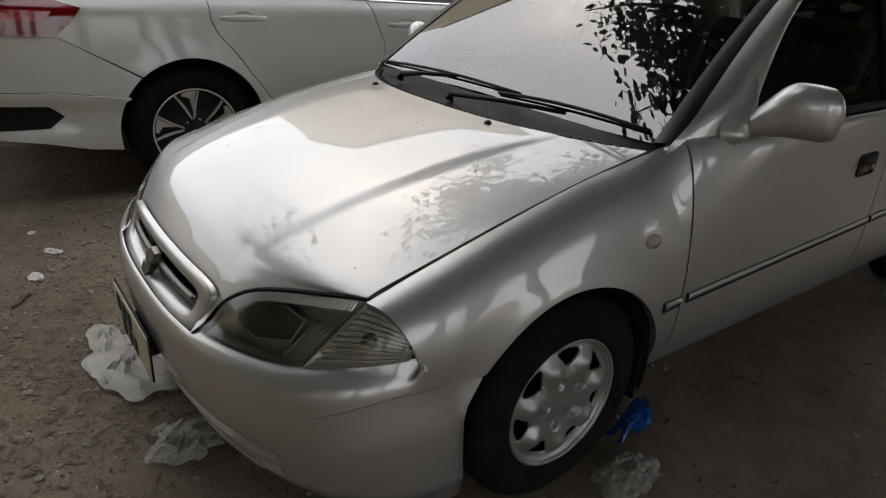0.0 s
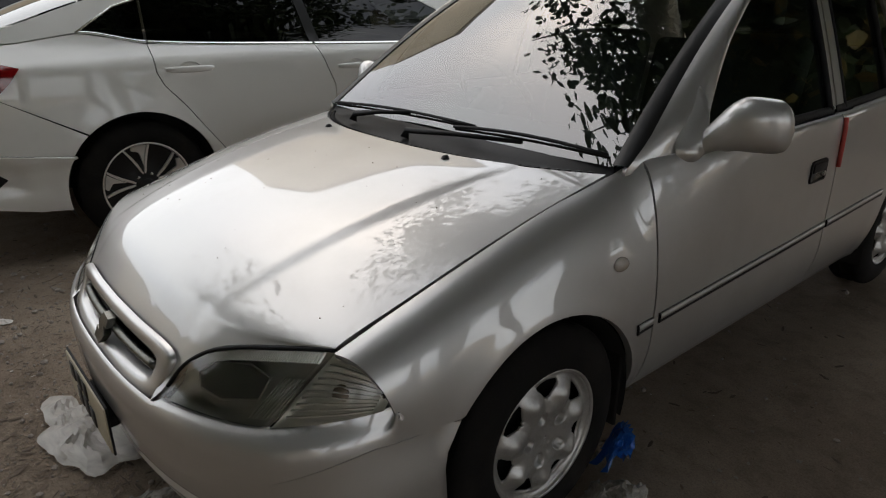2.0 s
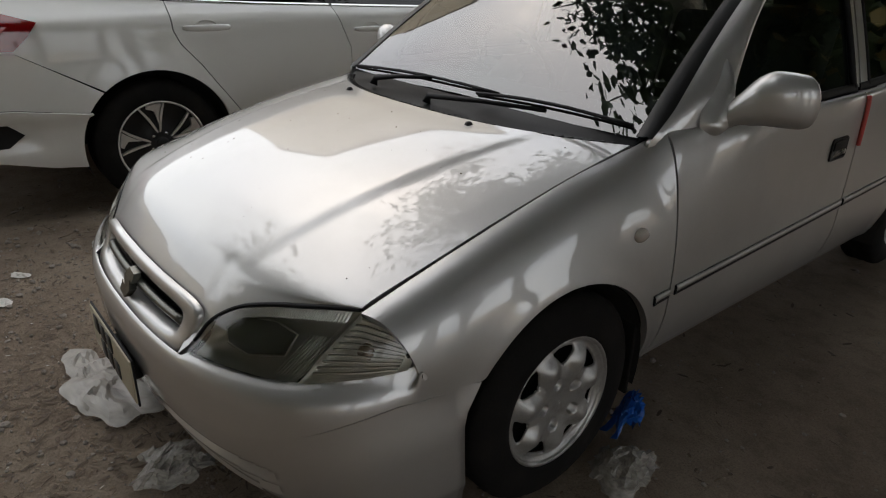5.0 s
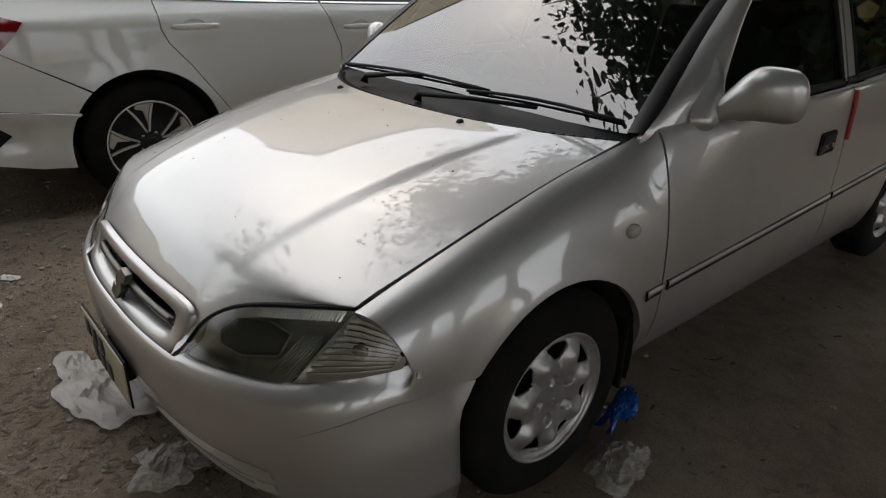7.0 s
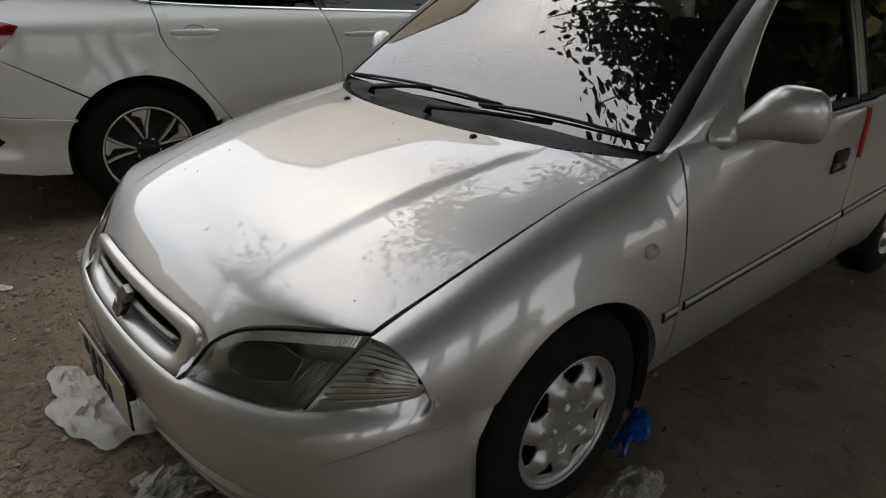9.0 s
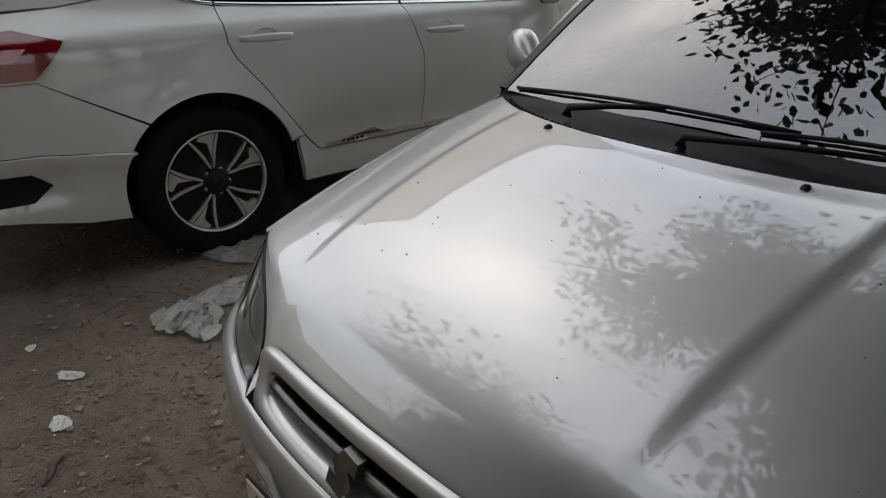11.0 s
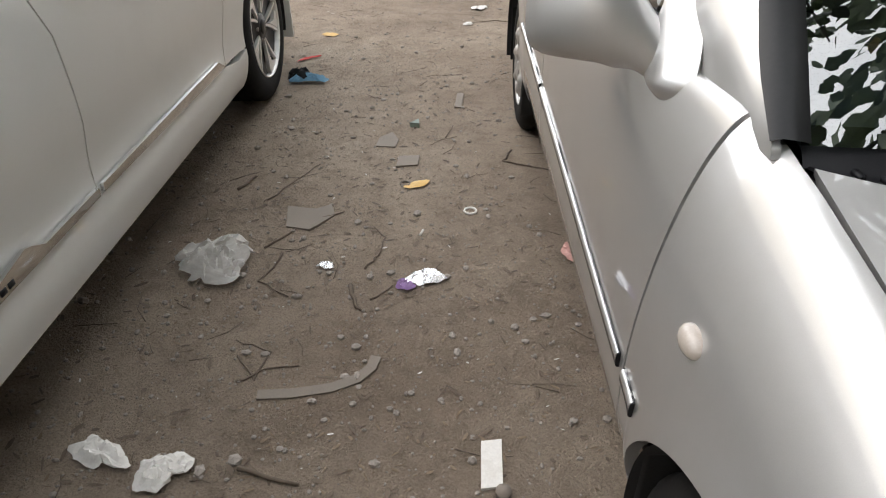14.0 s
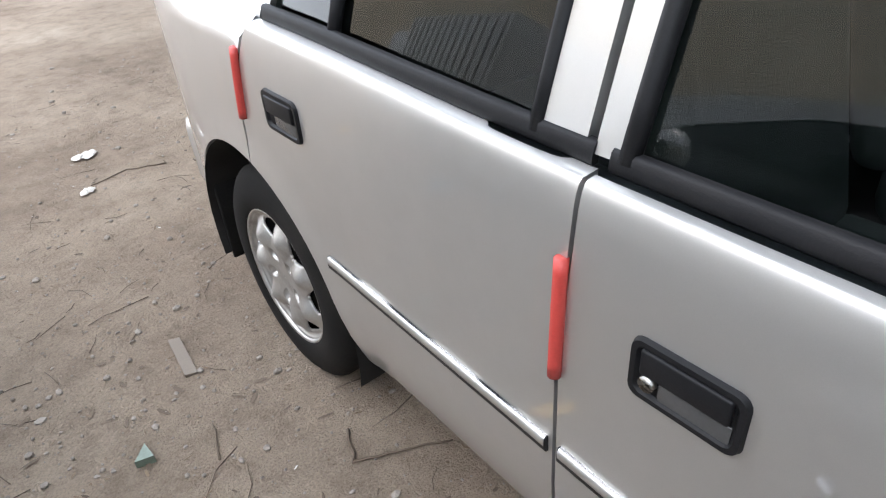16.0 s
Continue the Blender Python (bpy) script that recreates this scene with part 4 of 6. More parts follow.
        grid(rr, True, mg)
        part("mirror_glass", mg, CHROME, mh, flat=True)
        # side marker
        mk = bmesh.new()
        bmesh.ops.create_uvsphere(mk, u_segments=16, v_segments=10, radius=1.0)
        for v in mk.verts:
            v.co = (s * (side_x(1.014, 0.642)) + v.co.x * 0.016, 1.014 + v.co.y * 0.027, 0.642 + v.co.z * 0.018)
        part("side_marker", mk, MARKER, car, "dusty oval side marker lamp")
        # mud flaps
        for yy, zz0, zz1 in ((1.075, 0.15, 0.46), (3.44, 0.16, 0.55)):
            part("mud_flap", box(s * 0.665 - 0.085, s * 0.665 + 0.085, yy - 0.006, yy + 0.006, zz0, zz1, 0.005), RUBBER, car)
        for arch_ in (ARCH_F, ARCH_R):
            rows = [[(s * xx, y, z) for y, z in arch_pts(arch_, 195, -15, 30, -0.004)] for xx in (side_x(arch_[0], arch_[1] + arch_[3]) - 0.012, 0.45)]
            part("wheel_arch_liner", grid(rows), DARK, car)
        # wheels
        wheel(car, "steel", s * 0.766, 0.776, 0.262, s, 12 if s > 0 else 40)
        wheel(car, "steel", s * 0.752, 3.102, 0.268, s, 25)
    # red rubber strips on the door edges
    for s, za, zb in ((1, 0.695, 0.862), (-1, 0.617, 0.784)):
        part("door_edge_strip", strip(s, 2.210, za, zb, -0.03), RED_RUBBER, car, "red rubber strip on the door edge")
        part("door_edge_strip", strip(s, 3.006, 0.712, 0.850, -0.25), RED_RUBBER, car, "red rubber strip on the door edge")
    # windscreen, cowl, wipers
    wind = screen
    part("windscreen", grid([[wind(u, t) for u in span(-1, 1, 31)] for t in span(0, 1, 24)]), WIND_GLASS, car, "clear windscreen")
    for s in (1, -1):
        rows = []
        for t in span(0.0, 1, 24):
            a, b, c = wind(s * 0.985, t), wind(s * 0.955, t), pillar_edges(t)[0]
            rows.append([(b[0], b[1] - 0.001, b[2] + 0.003), (lerp(a[0], b[0], 0.3), a[1] - 0.003, a[2] + 0.006), (lerp(a[0], s * c.x, 0.5), lerp(a[1], c.y, 0.5) - 0.003, lerp(a[2], c.z, 0.5) + 0.006), (s * (c.x + 0.002), c.y, c.z - 0.001)])
        bm = grid(rows)
        bmesh.ops.recalc_face_normals(bm, faces=bm.faces[:])
        part("windscreen_seal", bm, BLACK_GLOSS, car)
    rows = []
    for u in span(-1, 1, 61):
        x = 0.650 * u
        yr = hood_rear(x) - 0.02
        yg = 1.058 + 0.045 * u * u
        zr = lerp(0.842, 0.829, abs(u) ** 2.3)
        rows.append([(x, yr, zr - 0.022), (x, yr + 0.022, zr - 0.010), (x, yr + 0.032, zr - 0.004), (x, lerp(yr, yg, 0.35), zr - 0.012), (x, lerp(yr, yg, 0.7), zr - 0.006), (x, yg + 0.015, 0.852), (x, yg + 0.03, 0.856)])
    bm = grid(rows)
    flipped(bm)
    part("cowl_panel", bm, BLACK_PLASTIC, car, "black plastic cowl with louvres")
    for i in range(56):
        u = -0.93 + 1.86 * i / 55
        x = 0.65 * u
        yr = hood_rear(x) + 0.012
        part("louvre", box(x - 0.004, x + 0.004, yr, yr + 0.016, 0.826, 0.8405 - 0.012 * abs(u) ** 2.3, 0), BLACK_PLASTIC, car)
    for pivot, joint, tip0, tip1, nm in (((-0.33, 0.975, 0.842), (-0.10, 1.045, 0.882), (-0.56, 1.055, 0.858), (0.20, 1.055, 0.876), "a"), ((0.00, 0.945, 0.838), (0.40, 1.035, 0.868), (0.13, 1.035, 0.868), (0.66, 1.062, 0.872), "b")):
        pv = Vector(pivot)
        arm = part("wiper", tube([pv, pv + Vector((0, 0.01, 0.022)), pv.lerp(Vector(joint), 0.5) + Vector((0, -0.004, 0.02)), Vector(joint) + Vector((0, 0, 0.008))], [0.014, 0.010, 0.007, 0.006], 8), BLACK_PLASTIC, car)
        a, b = Vector(tip0), Vector(tip1)
        part("wiper_blade", tube([a.lerp(b, t) + Vector((0, -0.004, 0.012 + 0.012 * math.sin(math.pi * t))) for t in span(0, 1, 12)], 0.0055, 6), BLACK_PLASTIC, arm)
        part("wiper_rubber", tube([a.lerp(b, t) + Vector((0, 0.004, 0.004 + 0.006 * math.sin(math.pi * t))) for t in span(0, 1, 12)], 0.004, 5), RUBBER, arm)
    # washer jets
    for x in (-0.293, 0.293):
        j = bmesh.new()
        bmesh.ops.create_cube(j, size=1)
        for v in j.verts:
            q = 0.5 if v.co.z > 0 else 1.0
            v.co = (x + v.co.x * 0.024 * q, 0.855 + v.co.y * 0.028 * q + (0.003 if v.co.z > 0 else 0), 0.836 + v.co.z * 0.024)
        bmesh.ops.bevel(j, geom=j.edges[:], offset=0.002, segments=2, affect="EDGES")
        part("washer_jet", j, BLACK_PLASTIC, car)
    # roof and tail
    def roof(u, t):
        y = lerp(1.66 + 0.14 * u * u, 3.32, t)
        return (lerp(0.545, 0.585, math.sin(math.pi * min(1, t + 0.1))) * u, y, 1.318 - 0.02 * u * u + 0.045 * math.sin(math.pi * min(1, t * 1.1)) - 0.02 * t)
    part("roof", grid([[roof(u, t) for u in span(-1, 1, 25)] for t in span(0, 1, 25)]), SILVER, car)
    part("tailgate", grid([[(lerp(0.585, 0.66, t) * u, lerp(3.32, 3.70, smooth(t * 1.5)) - 0.0 * u, lerp(1.285, 0.45, t)) for u in span(-1, 1, 15)] for t in span(0, 1, 20)]), SILVER, car)
    part("rear_bumper", box(-0.70, 0.70, 3.62, 3.76, 0.26, 0.50, 0.05), SILVER, car)
    # number plate: plain bars stand for its writing
    pl = part("number_plate", box(-0.245, 0.115, -0.020, -0.014, 0.232, 0.352, 0.002), PLATE, car, "pale number plate with a dark edge")
    part("plate_edge", box(-0.251, 0.121, -0.016, -0.011, 0.226, 0.358, 0.002), BLACK_PLASTIC, pl)
    for i, x in enumerate((-0.205, -0.145, -0.085)):
        part("plate_bar", box(x, x + 0.042, -0.0225, -0.019, 0.296, 0.340), INK, pl)
    for i, x in enumerate((-0.16, -0.10, -0.04)):
        part("plate_bar", box(x, x + 0.042, -0.0225, -0.019, 0.242, 0.286), INK, pl)
    part("plate_bracket", box(-0.10, 0.05, -0.011, 0.03, 0.26, 0.32), DARK, pl)
    # cabin
    dash = [[(x, y, z) for x in span(-0.64, 0.64, 15)] for y, z in ((1.09, 0.82), (1.18, 0.845), (1.40, 0.850), (1.50, 0.83), (1.53, 0.74), (1.50, 0.5))]
    part("dashboard", grid(dash), DASH, car, "dark plastic dashboard")
    sw = part("steering_wheel", tube([(-0.33 + 0.185 * math.cos(a), 1.66 - 0.10 * math.sin(a), 0.86 + 0.155 * math.sin(a)) for a in span(0, 2 * math.pi, 37)], 0.014, 8), BLACK_PLASTIC, car)
    part("steering_boss", tube([(-0.33, 1.64, 0.85), (-0.33, 1.48, 0.76)], [0.06, 0.035], 14), BLACK_PLASTIC, sw)
    part("steering_spoke", tube([(-0.51, 1.66, 0.86), (-0.33, 1.64, 0.85), (-0.15, 1.66, 0.86)], 0.016, 8), BLACK_PLASTIC, sw)
    for x in (-0.34, 0.34):
        st = part("seat", box(x - 0.24, x + 0.24, 1.78, 2.22, 0.42, 0.58, 0.06), SEAT, car)
        bk = box(x - 0.23, x + 0.23, 0, 0.13, 0, 0.60, 0.05)
        bmesh.ops.transform(bk, matrix=pose(0, 2.15, 0.54, -14, 0, 0), verts=bk.verts)
        part("backrest", bk, SEAT, st)
        hr = box(x - 0.12, x + 0.12, 2.28, 2.36, 1.12, 1.25, 0.03)
        part("headrest", hr, SEAT, st)
    part("rear_seat", box(-0.60, 0.60, 2.62, 3.05, 0.40, 0.58, 0.06), SEAT, car)
    rb = box(-0.60, 0.60, 0, 0.13, 0, 0.52, 0.05)
    bmesh.ops.transform(rb, matrix=pose(0, 3.02, 0.54, -16, 0, 0), verts=rb.verts)
    part("rear_backrest", rb, SEAT, car)
    for s in (1, -1):
        part("door_lining", box(s * 0.69 - 0.02, s * 0.69 + 0.02, 1.15, 2.95, 0.34, 0.84, 0.015), DASH, car)
    return car


silver_car()


def specks():
    """Bits of dirt lying on the bonnet."""
    rng = random.Random(31)
    bm = bmesh.new()
    for _ in range(30):
        x, y, z = hood_pt(rng.uniform(-0.9, 0.9), rng.uniform(0.05, 0.92))
        r = rng.uniform(0.0008, 0.0020)
        bmesh.ops.create_icosphere(bm, subdivisions=1, radius=r, matrix=Matrix.Translation((x + CX, y, z + r * 0.3)))
    tagged(part("dirt_specks", bm, TWIG), "dark specks of dirt lying on the bonnet", "dirt", kind="stuff")


specks()

# ---------------------------------------------------------------- white sedan: its form
CZ = pc([(0.18, 0.855), (0.24, 0.880), (0.32, 0.889), (0.40, 0.886), (0.55, 0.897), (0.70, 0.894), (0.85, 0.884), (0.92, 0.876), (0.935, 0.868), (0.97, 0.834), (1.0, 0.802), (1.06, 0.768)])
CT = pc([(-1.06, 0.66), (-0.98, 0.80), (-0.85, 0.90), (-0.65, 0.955), (-0.40, 0.985), (-0.1, 1.0), (2.7, 1.0), (3.1, 0.975), (3.4, 0.90), (3.6, 0.70)])
CBELT = pc([(-1.0, 1.04), (-0.18, 1.068), (0.12, 1.015), (1.0, 0.978), (1.75, 0.957), (2.4, 0.945), (3.6, 0.80)])
CROOF = pc([(-0.80, 1.045), (-0.5, 1.115), (-0.2, 1.215), (0.1, 1.30), (0.5, 1.375), (1.0, 1.402), (1.6, 1.385), (2.0, 1.295), (2.4, 1.13), (2.75, 0.99)])
CARCH_R = (0.0, 0.330, 0.372, 0.368)
CARCH_F = (2.70, 0.330, 0.372, 0.368)


def sedan_x(y, z):
    x = CZ(z) * CT(y)
    if z > 1.06:
        x -= 0.47 * (z - 1.06) + 0.25 * (z - 1.06) ** 2
    # a shallow hollow along the doors' lower half
    x -= 0.010 * math.exp(-((z - 0.47) / 0.10) ** 2) * smooth((y - 0.3) / 0.4) * (1 - smooth((y - 2.0) / 0.3))
    for yc, zc, ry, rz in (CARCH_R, CARCH_F):
        q = math.hypot((y - yc) / ry, (z - zc) / rz)
        x += 0.010 * math.exp(-((q - 1.0) / 0.14) ** 2)
    return x


SEAM_R = [(0.500, 0.375), (0.430, 0.453), (0.318, 0.60), (0.248, 0.700), (0.150, 0.815), (0.122, 0.88), (0.120, 1.010)]


def sedan_handle(door, y0, z, s):
    y1 = y0 + 0.245
    x = lambda y: sedan_x(y, z)
    rows = []
    for t in span(0, 1, 16):
        y = lerp(y0, y1, t)
        k = 0.6 + 0.4 * math.sin(math.pi * t) ** 0.5 if 0 < t < 1 else 0.5
        lift = 0.034 * math.sin(math.pi * t) ** 0.35 if 0 < t < 1 else 0.002
        rows.append([(s * (x(y) + lift + 0.007 * math.cos(a)), y, z + 0.017 * k * math.sin(a)) for a in span(0, 2 * math.pi, 11)[:-1]])
    bm = grid(rows, True)
    bmesh.ops.recalc_face_normals(bm, faces=bm.faces[:])
    h = part("door_handle", bm, PEARL, door, "pearl white bar handle")
    cup = bmesh.new()
    rr = []
    for r, d in ((1.0, 0.0015), (0.85, -0.004), (0.5, -0.014), (0.05, -0.017)):
        rr.append([(s * (sedan_x(y0 + 0.12, z) + d), y0 + 0.12 + 0.058 * r * math.cos(a), z + 0.002 + 0.034 * r * math.sin(a)) for a in span(0, 2 * math.pi, 25)[:-1]])
    grid(rr, True, cup)
    part("handle_cup", cup, PEARL, h)


def sedan(label, loc, turn, group=""):
    car = thing("sedan_car", label, "car", group)
    car.matrix_basis = Matrix.Translation(loc) @ pose(0, 0, 0, 0, 0, turn)
    for s in (1, -1):
        qa = arch_pts(CARCH_R, 129.5, 17, 26)
        q = qa + [(0.385, 0.452)] + [(y - 0.006, z) for y, z in SEAM_R[1:]] + [(0.0, 1.035), (-0.18, 1.068), (-0.45, 1.03), (-0.75, 1.01), (-0.98, 0.98), (-1.03, 0.90), (-1.02, 0.802), (-0.575, 0.802)]
        qp = part("quarter_panel", sheet(q, sedan_x, 0.03, s), PEARL, car)
        b = [(-0.575, 0.7995), (-1.025, 0.7995), (-1.05, 0.56)] + [(-0.62, 0.555), (-0.305, 0.515)] + arch_pts(CARCH_R, 150.5, 131, 8)
        part("rear_bumper", sheet(b, sedan_x, 0.03, s), PEARL, car)
        b2 = [(-0.307, 0.513), (-0.62, 0.553), (-1.05, 0.558), (-1.04, 0.44), (-1.0, 0.350), (-0.70, 0.315), (-0.50, 0.272), (-0.366, 0.262)] + arch_pts(CARCH_R, 187, 152, 10)

        def low(y, z):
            k = smooth((-0.50 - y) / 0.10) * (1 - smooth(abs(z - 0.445) / 0.055 - 0.6))
            return sedan_x(y, z) + 0.010 + 0.012 * smooth((z - 0.47) / 0.05) - 0.012 * k
        lb = part("bumper_lower", sheet(b2, low, 0.025, s), PEARL, car)
        vent = [(-0.60, 0.440), (-0.66, 0.490), (-0.98, 0.495), (-0.98, 0.375), (-0.67, 0.385)]
        part("bumper_vent", sheet(vent, lambda y, z: low(y, z) + 0.004, 0.03, s, 0.008), BLACK_PLASTIC, lb, "black bumper vent")
        tl = [(-0.462, 0.932), (-0.51, 0.872), (-0.575, 0.812), (-0.95, 0.806), (-1.0, 0.955), (-0.60, 0.972)]
        t = part("tail_light", sheet(tl, lambda y, z: sedan_x(y, z) + 0.010, 0.025, s, 0.016), RED_LENS, car, "dark red wrap-round tail light")
        part("tail_light_bar", sheet([(-0.58, 0.915), (-0.62, 0.875), (-0.97, 0.865), (-0.98, 0.925)], lambda y, z: sedan_x(y, z) + 0.013, 0.03, s, 0.004), RED_BRIGHT, t)
        rd = [(1.108, 0.372)] + [(1.125, 0.55), (1.122, 0.75), (1.06, 0.90), (1.028, CBELT(1.03))] + [(y, CBELT(y)) for y in span(0.9, 0.2, 6)] + list(reversed(SEAM_R))[0:] 
        d2 = part("rear_door", sheet(rd, sedan_x, 0.03, s), PEARL, car)
        fd = [(1.114, 0.372), (2.10, 0.350), (2.17, 0.55), (2.19, 0.75), (2.16, 0.90), (2.14, CBELT(2.14))] + [(y, CBELT(y)) for y in span(2.0, 1.15, 6)] + [(1.034, CBELT(1.03)), (1.066, 0.90), (1.128, 0.75), (1.131, 0.55)]
        d1 = part("front_door", sheet(fd, sedan_x, 0.03, s), PEARL, car)
        ff = [(2.106, 0.350), (2.31, 0.345)] + arch_pts(CARCH_F, 177, 5, 30) + [(3.09, 0.30), (3.45, 0.30), (3.58, 0.45), (3.5, 0.62), (3.3, 0.74), (2.9, 0.86), (2.5, 0.925), (2.146, CBELT(2.146)), (2.166, 0.90), (2.196, 0.75), (2.176, 0.55)]
        part("front_fender", sheet(ff, sedan_x, 0.035, s), PEARL, car)
        # sill skirt
        sk = [(0.392, 0.445), (0.412, 0.240), (0.60, 0.238), (1.2, 0.222), (2.0, 0.200), (2.30, 0.195), (2.33, 0.34), (2.24, 0.322), (2.10, 0.345), (1.1, 0.366), (0.497, 0.370), (0.424, 0.448)]

        def skirt(y, z):
            return sedan_x(y, z) + 0.004 * smooth((0.36 - z) / 0.06)
        part("sill_skirt", sheet(sk, skirt, 0.028, s, 0.03), PEARL, car)
        # chrome garnish along the doors' feet
        for door, pts in ((d2, [(0.52, 0.392), (0.62, 0.400), (0.80, 0.425), (0.82, 0.418), (0.86, 0.398), (1.10, 0.396), (1.10, 0.374), (0.80, 0.376), (0.56, 0.378)]), (d1, [(1.122, 0.396), (1.80, 0.392), (2.02, 0.388), (2.08, 0.355), (1.9, 0.356), (1.122, 0.374)])):
            g = part("chrome_garnish", sheet(pts, lambda y, z: sedan_x(y, z) + 0.010 + 0.006 * math.sin(max(0, (z - 0.37)) * 40), 0.012, s, 0.010), CHROME, door, "chrome lower door garnish")
        for i in range(5):
            y = 0.615 + i * 0.026 * (1 if s > 0 else 1)
            part("garnish_mark", box(s * (sedan_x(y, 0.392) + 0.010) - 0.0015, s * (sedan_x(y, 0.392) + 0.010) + 0.006, y, y + 0.018, 0.386, 0.398), BLACK_PLASTIC, d2)
        sedan_handle(d2, 0.165, 0.888, s)
        sedan_handle(d1, 1.150, 0.850, s)
        # belt chrome and windows
        bx = lambda y, z: sedan_x(y, z)
        part("chrome_strip", bar_along([(y, CBELT(y) + 0.006) for y in span(0.125, 1.025, 18)], 0.013, s, 0.006, surf=bx), CHROME, d2)
        part("chrome_strip", bar_along([(y, CBELT(y) + 0.006) for y in span(1.04, 2.2, 18)], 0.013, s, 0.006, surf=bx), CHROME, d1)
        part("chrome_strip", bar_along([(y, CBELT(y) + 0.006) for y in span(-0.18, 0.115, 8)], 0.013, s, 0.006, surf=bx), CHROME, qp)
        for host, w in ((qp, [(-0.17, 1.078), (0.11, 1.030), (0.13, 1.222), (0.0, 1.185)]), (d2, [(0.125, 1.028), (1.02, 0.990), (0.98, 1.322), (0.6, 1.318), (0.3, 1.278), (0.14, 1.225)]),
                        (d1, [(1.075, 0.988), (2.22, 0.956), (2.30, 0.985), (2.06, 1.13), (1.80, 1.245), (1.5, 1.310), (1.02, 1.325)])):
            part("window_glass", sheet(w, lambda y, z: sedan_x(y, z) - 0.006, 0.05, s, 0.004), DARK_GLASS, host, "dark tinted window")
        part("door_pillar", sheet([(1.015, 0.986), (1.082, 0.985), (1.030, 1.33), (0.972, 1.33)], lambda y, z: sedan_x(y, z) - 0.002, 0.04, s, 0.01), BLACK_GLOSS, d1)
        fr = [(-0.18, 1.075), (0.0, 1.188), (0.14, 1.228), (0.3, 1.281), (0.6, 1.321), (0.98, 1.326), (1.5, 1.313), (1.80, 1.248), (2.06, 1.133), (2.32, 0.975)] + \
             [(2.50, 0.96)] + [(y, CROOF(y) - 0.025) for y in span(2.42, -0.74, 34)] + [(-0.9, 1.02), (-0.45, 1.036)]
        part("roof_side", sheet(fr, sedan_x, 0.03, s, 0.012), PEARL, car)
        ch = [(-0.19, 1.072), (0.0, 1.186), (0.14, 1.227), (0.3, 1.280), (0.6, 1.320), (0.98, 1.325)]
        part("chrome_strip", tube([(s * (sedan_x(y, z) + 0.003), y, z) for y, z in ch], 0.006, 6), CHROME, qp)
        # mirror
        mrows = []
        for t in span(0, 1, 14):
            k = math.sin(math.pi * min(0.985, 0.12 + 0.86 * t)) ** 0.5
            mrows.append([(s * (0.86 + 0.20 * t), 2.02 - 0.05 * t + 0.055 * k * math.cos(a), 1.00 + 0.068 * k * math.sin(a)) for a in span(0, 2 * math.pi, 21)[:-1]])
        mb = grid(mrows, True)
        bmesh.ops.recalc_face_normals(mb, faces=mb.faces[:])
        mm = part("mirror_housing", mb, PEARL, d1)
        part("mirror_foot", tube([(s * 0.80, 2.05, 0.955), (s * 0.90, 2.03, 0.965)], [0.035, 0.03], 10), BLACK_PLASTIC, mm)
        wheel(car, "alloy", s * 0.885, 0.0, 0.322, s, 10)
        wheel(car, "alloy", s * 0.885, 2.70, 0.322, s, -21)
        for ar in (CARCH_R, CARCH_F):
            rows = [[(s * xx, y, z) for y, z in arch_pts(ar, 200, -20, 30, -0.003)] for xx in (0.875, 0.50)]
            part("wheel_arch_liner", grid(rows), DARK, car)
        part("mud_flap", box(s * 0.78 - 0.10, s * 0.78 + 0.10, 0.362, 0.374, 0.20, 0.45, 0.005), BLACK_PLASTIC, car)
        part("mud_flap", box(s * 0.80 - 0.10, s * 0.80 + 0.10, 3.085, 3.10, 0.16, 0.46, 0.005), PEARL, car)
    # roof, glass and lids
    rows = [[(u * sedan_x(y, CROOF(y) - 0.025), y, CROOF(y) - 0.025 + 0.03 * (1 - abs(u) ** 2.5)) for u in span(-1, 1, 21)] for y in span(0.35, 1.62, 24)]
    part("roof", grid(rows), PEARL, car)
    rows = [[(u * (sedan_x(y, CROOF(y) - 0.025) - 0.06), y, CROOF(y) - 0.022 + 0.03 * (1 - abs(u) ** 2.5)) for u in span(-1, 1, 21)] for y in span(-0.68, 0.36, 16)]
    part("rear_screen", grid(rows), DARK_GLASS, car)
    rows = [[(u * (sedan_x(y, CROOF(y) - 0.025) - 0.06), y, CROOF(y) - 0.022 + 0.03 * (1 - abs(u) ** 2.5)) for u in span(-1, 1, 21)] for y in span(1.60, 2.60, 16)]
    part("windscreen", grid(rows), DARK_GLASS, car)
    rows = [[(u * 0.80 * CT(y), y, z + 0.02 * (1 - u * u)) for u in span(-1, 1, 17)] for y, z in ((-0.60, 1.05), (-0.75, 1.035), (-0.95, 1.02), (-1.03, 0.99), (-1.07, 0.85), (-1.09, 0.6), (-1.08, 0.35), (-1.0, 0.24))]
    part("boot_lid", grid(rows), PEARL, car)
    rows = [[(u * 0.82 * CT(y), y, z + 0.03 * (1 - u * u)) for u in span(-1, 1, 17)] for y, z in ((2.45, 0.97), (2.8, 0.90), (3.2, 0.79), (3.45, 0.70), (3.58, 0.60), (3.63, 0.42), (3.6, 0.25))]
    part("hood", grid(rows), PEARL, car)
    part("floor_pan", box(-0.80, 0.80, 0.40, 2.30, 0.19, 0.36, 0.02), DARK, car)
    part("rear_floor", box(-0.62, 0.62, -0.98, 0.40, 0.30, 0.62, 0.02), DARK, car)
    part("engine_bay", box(-0.62, 0.62, 2.30, 3.5, 0.22, 0.66, 0.02), DARK, car)
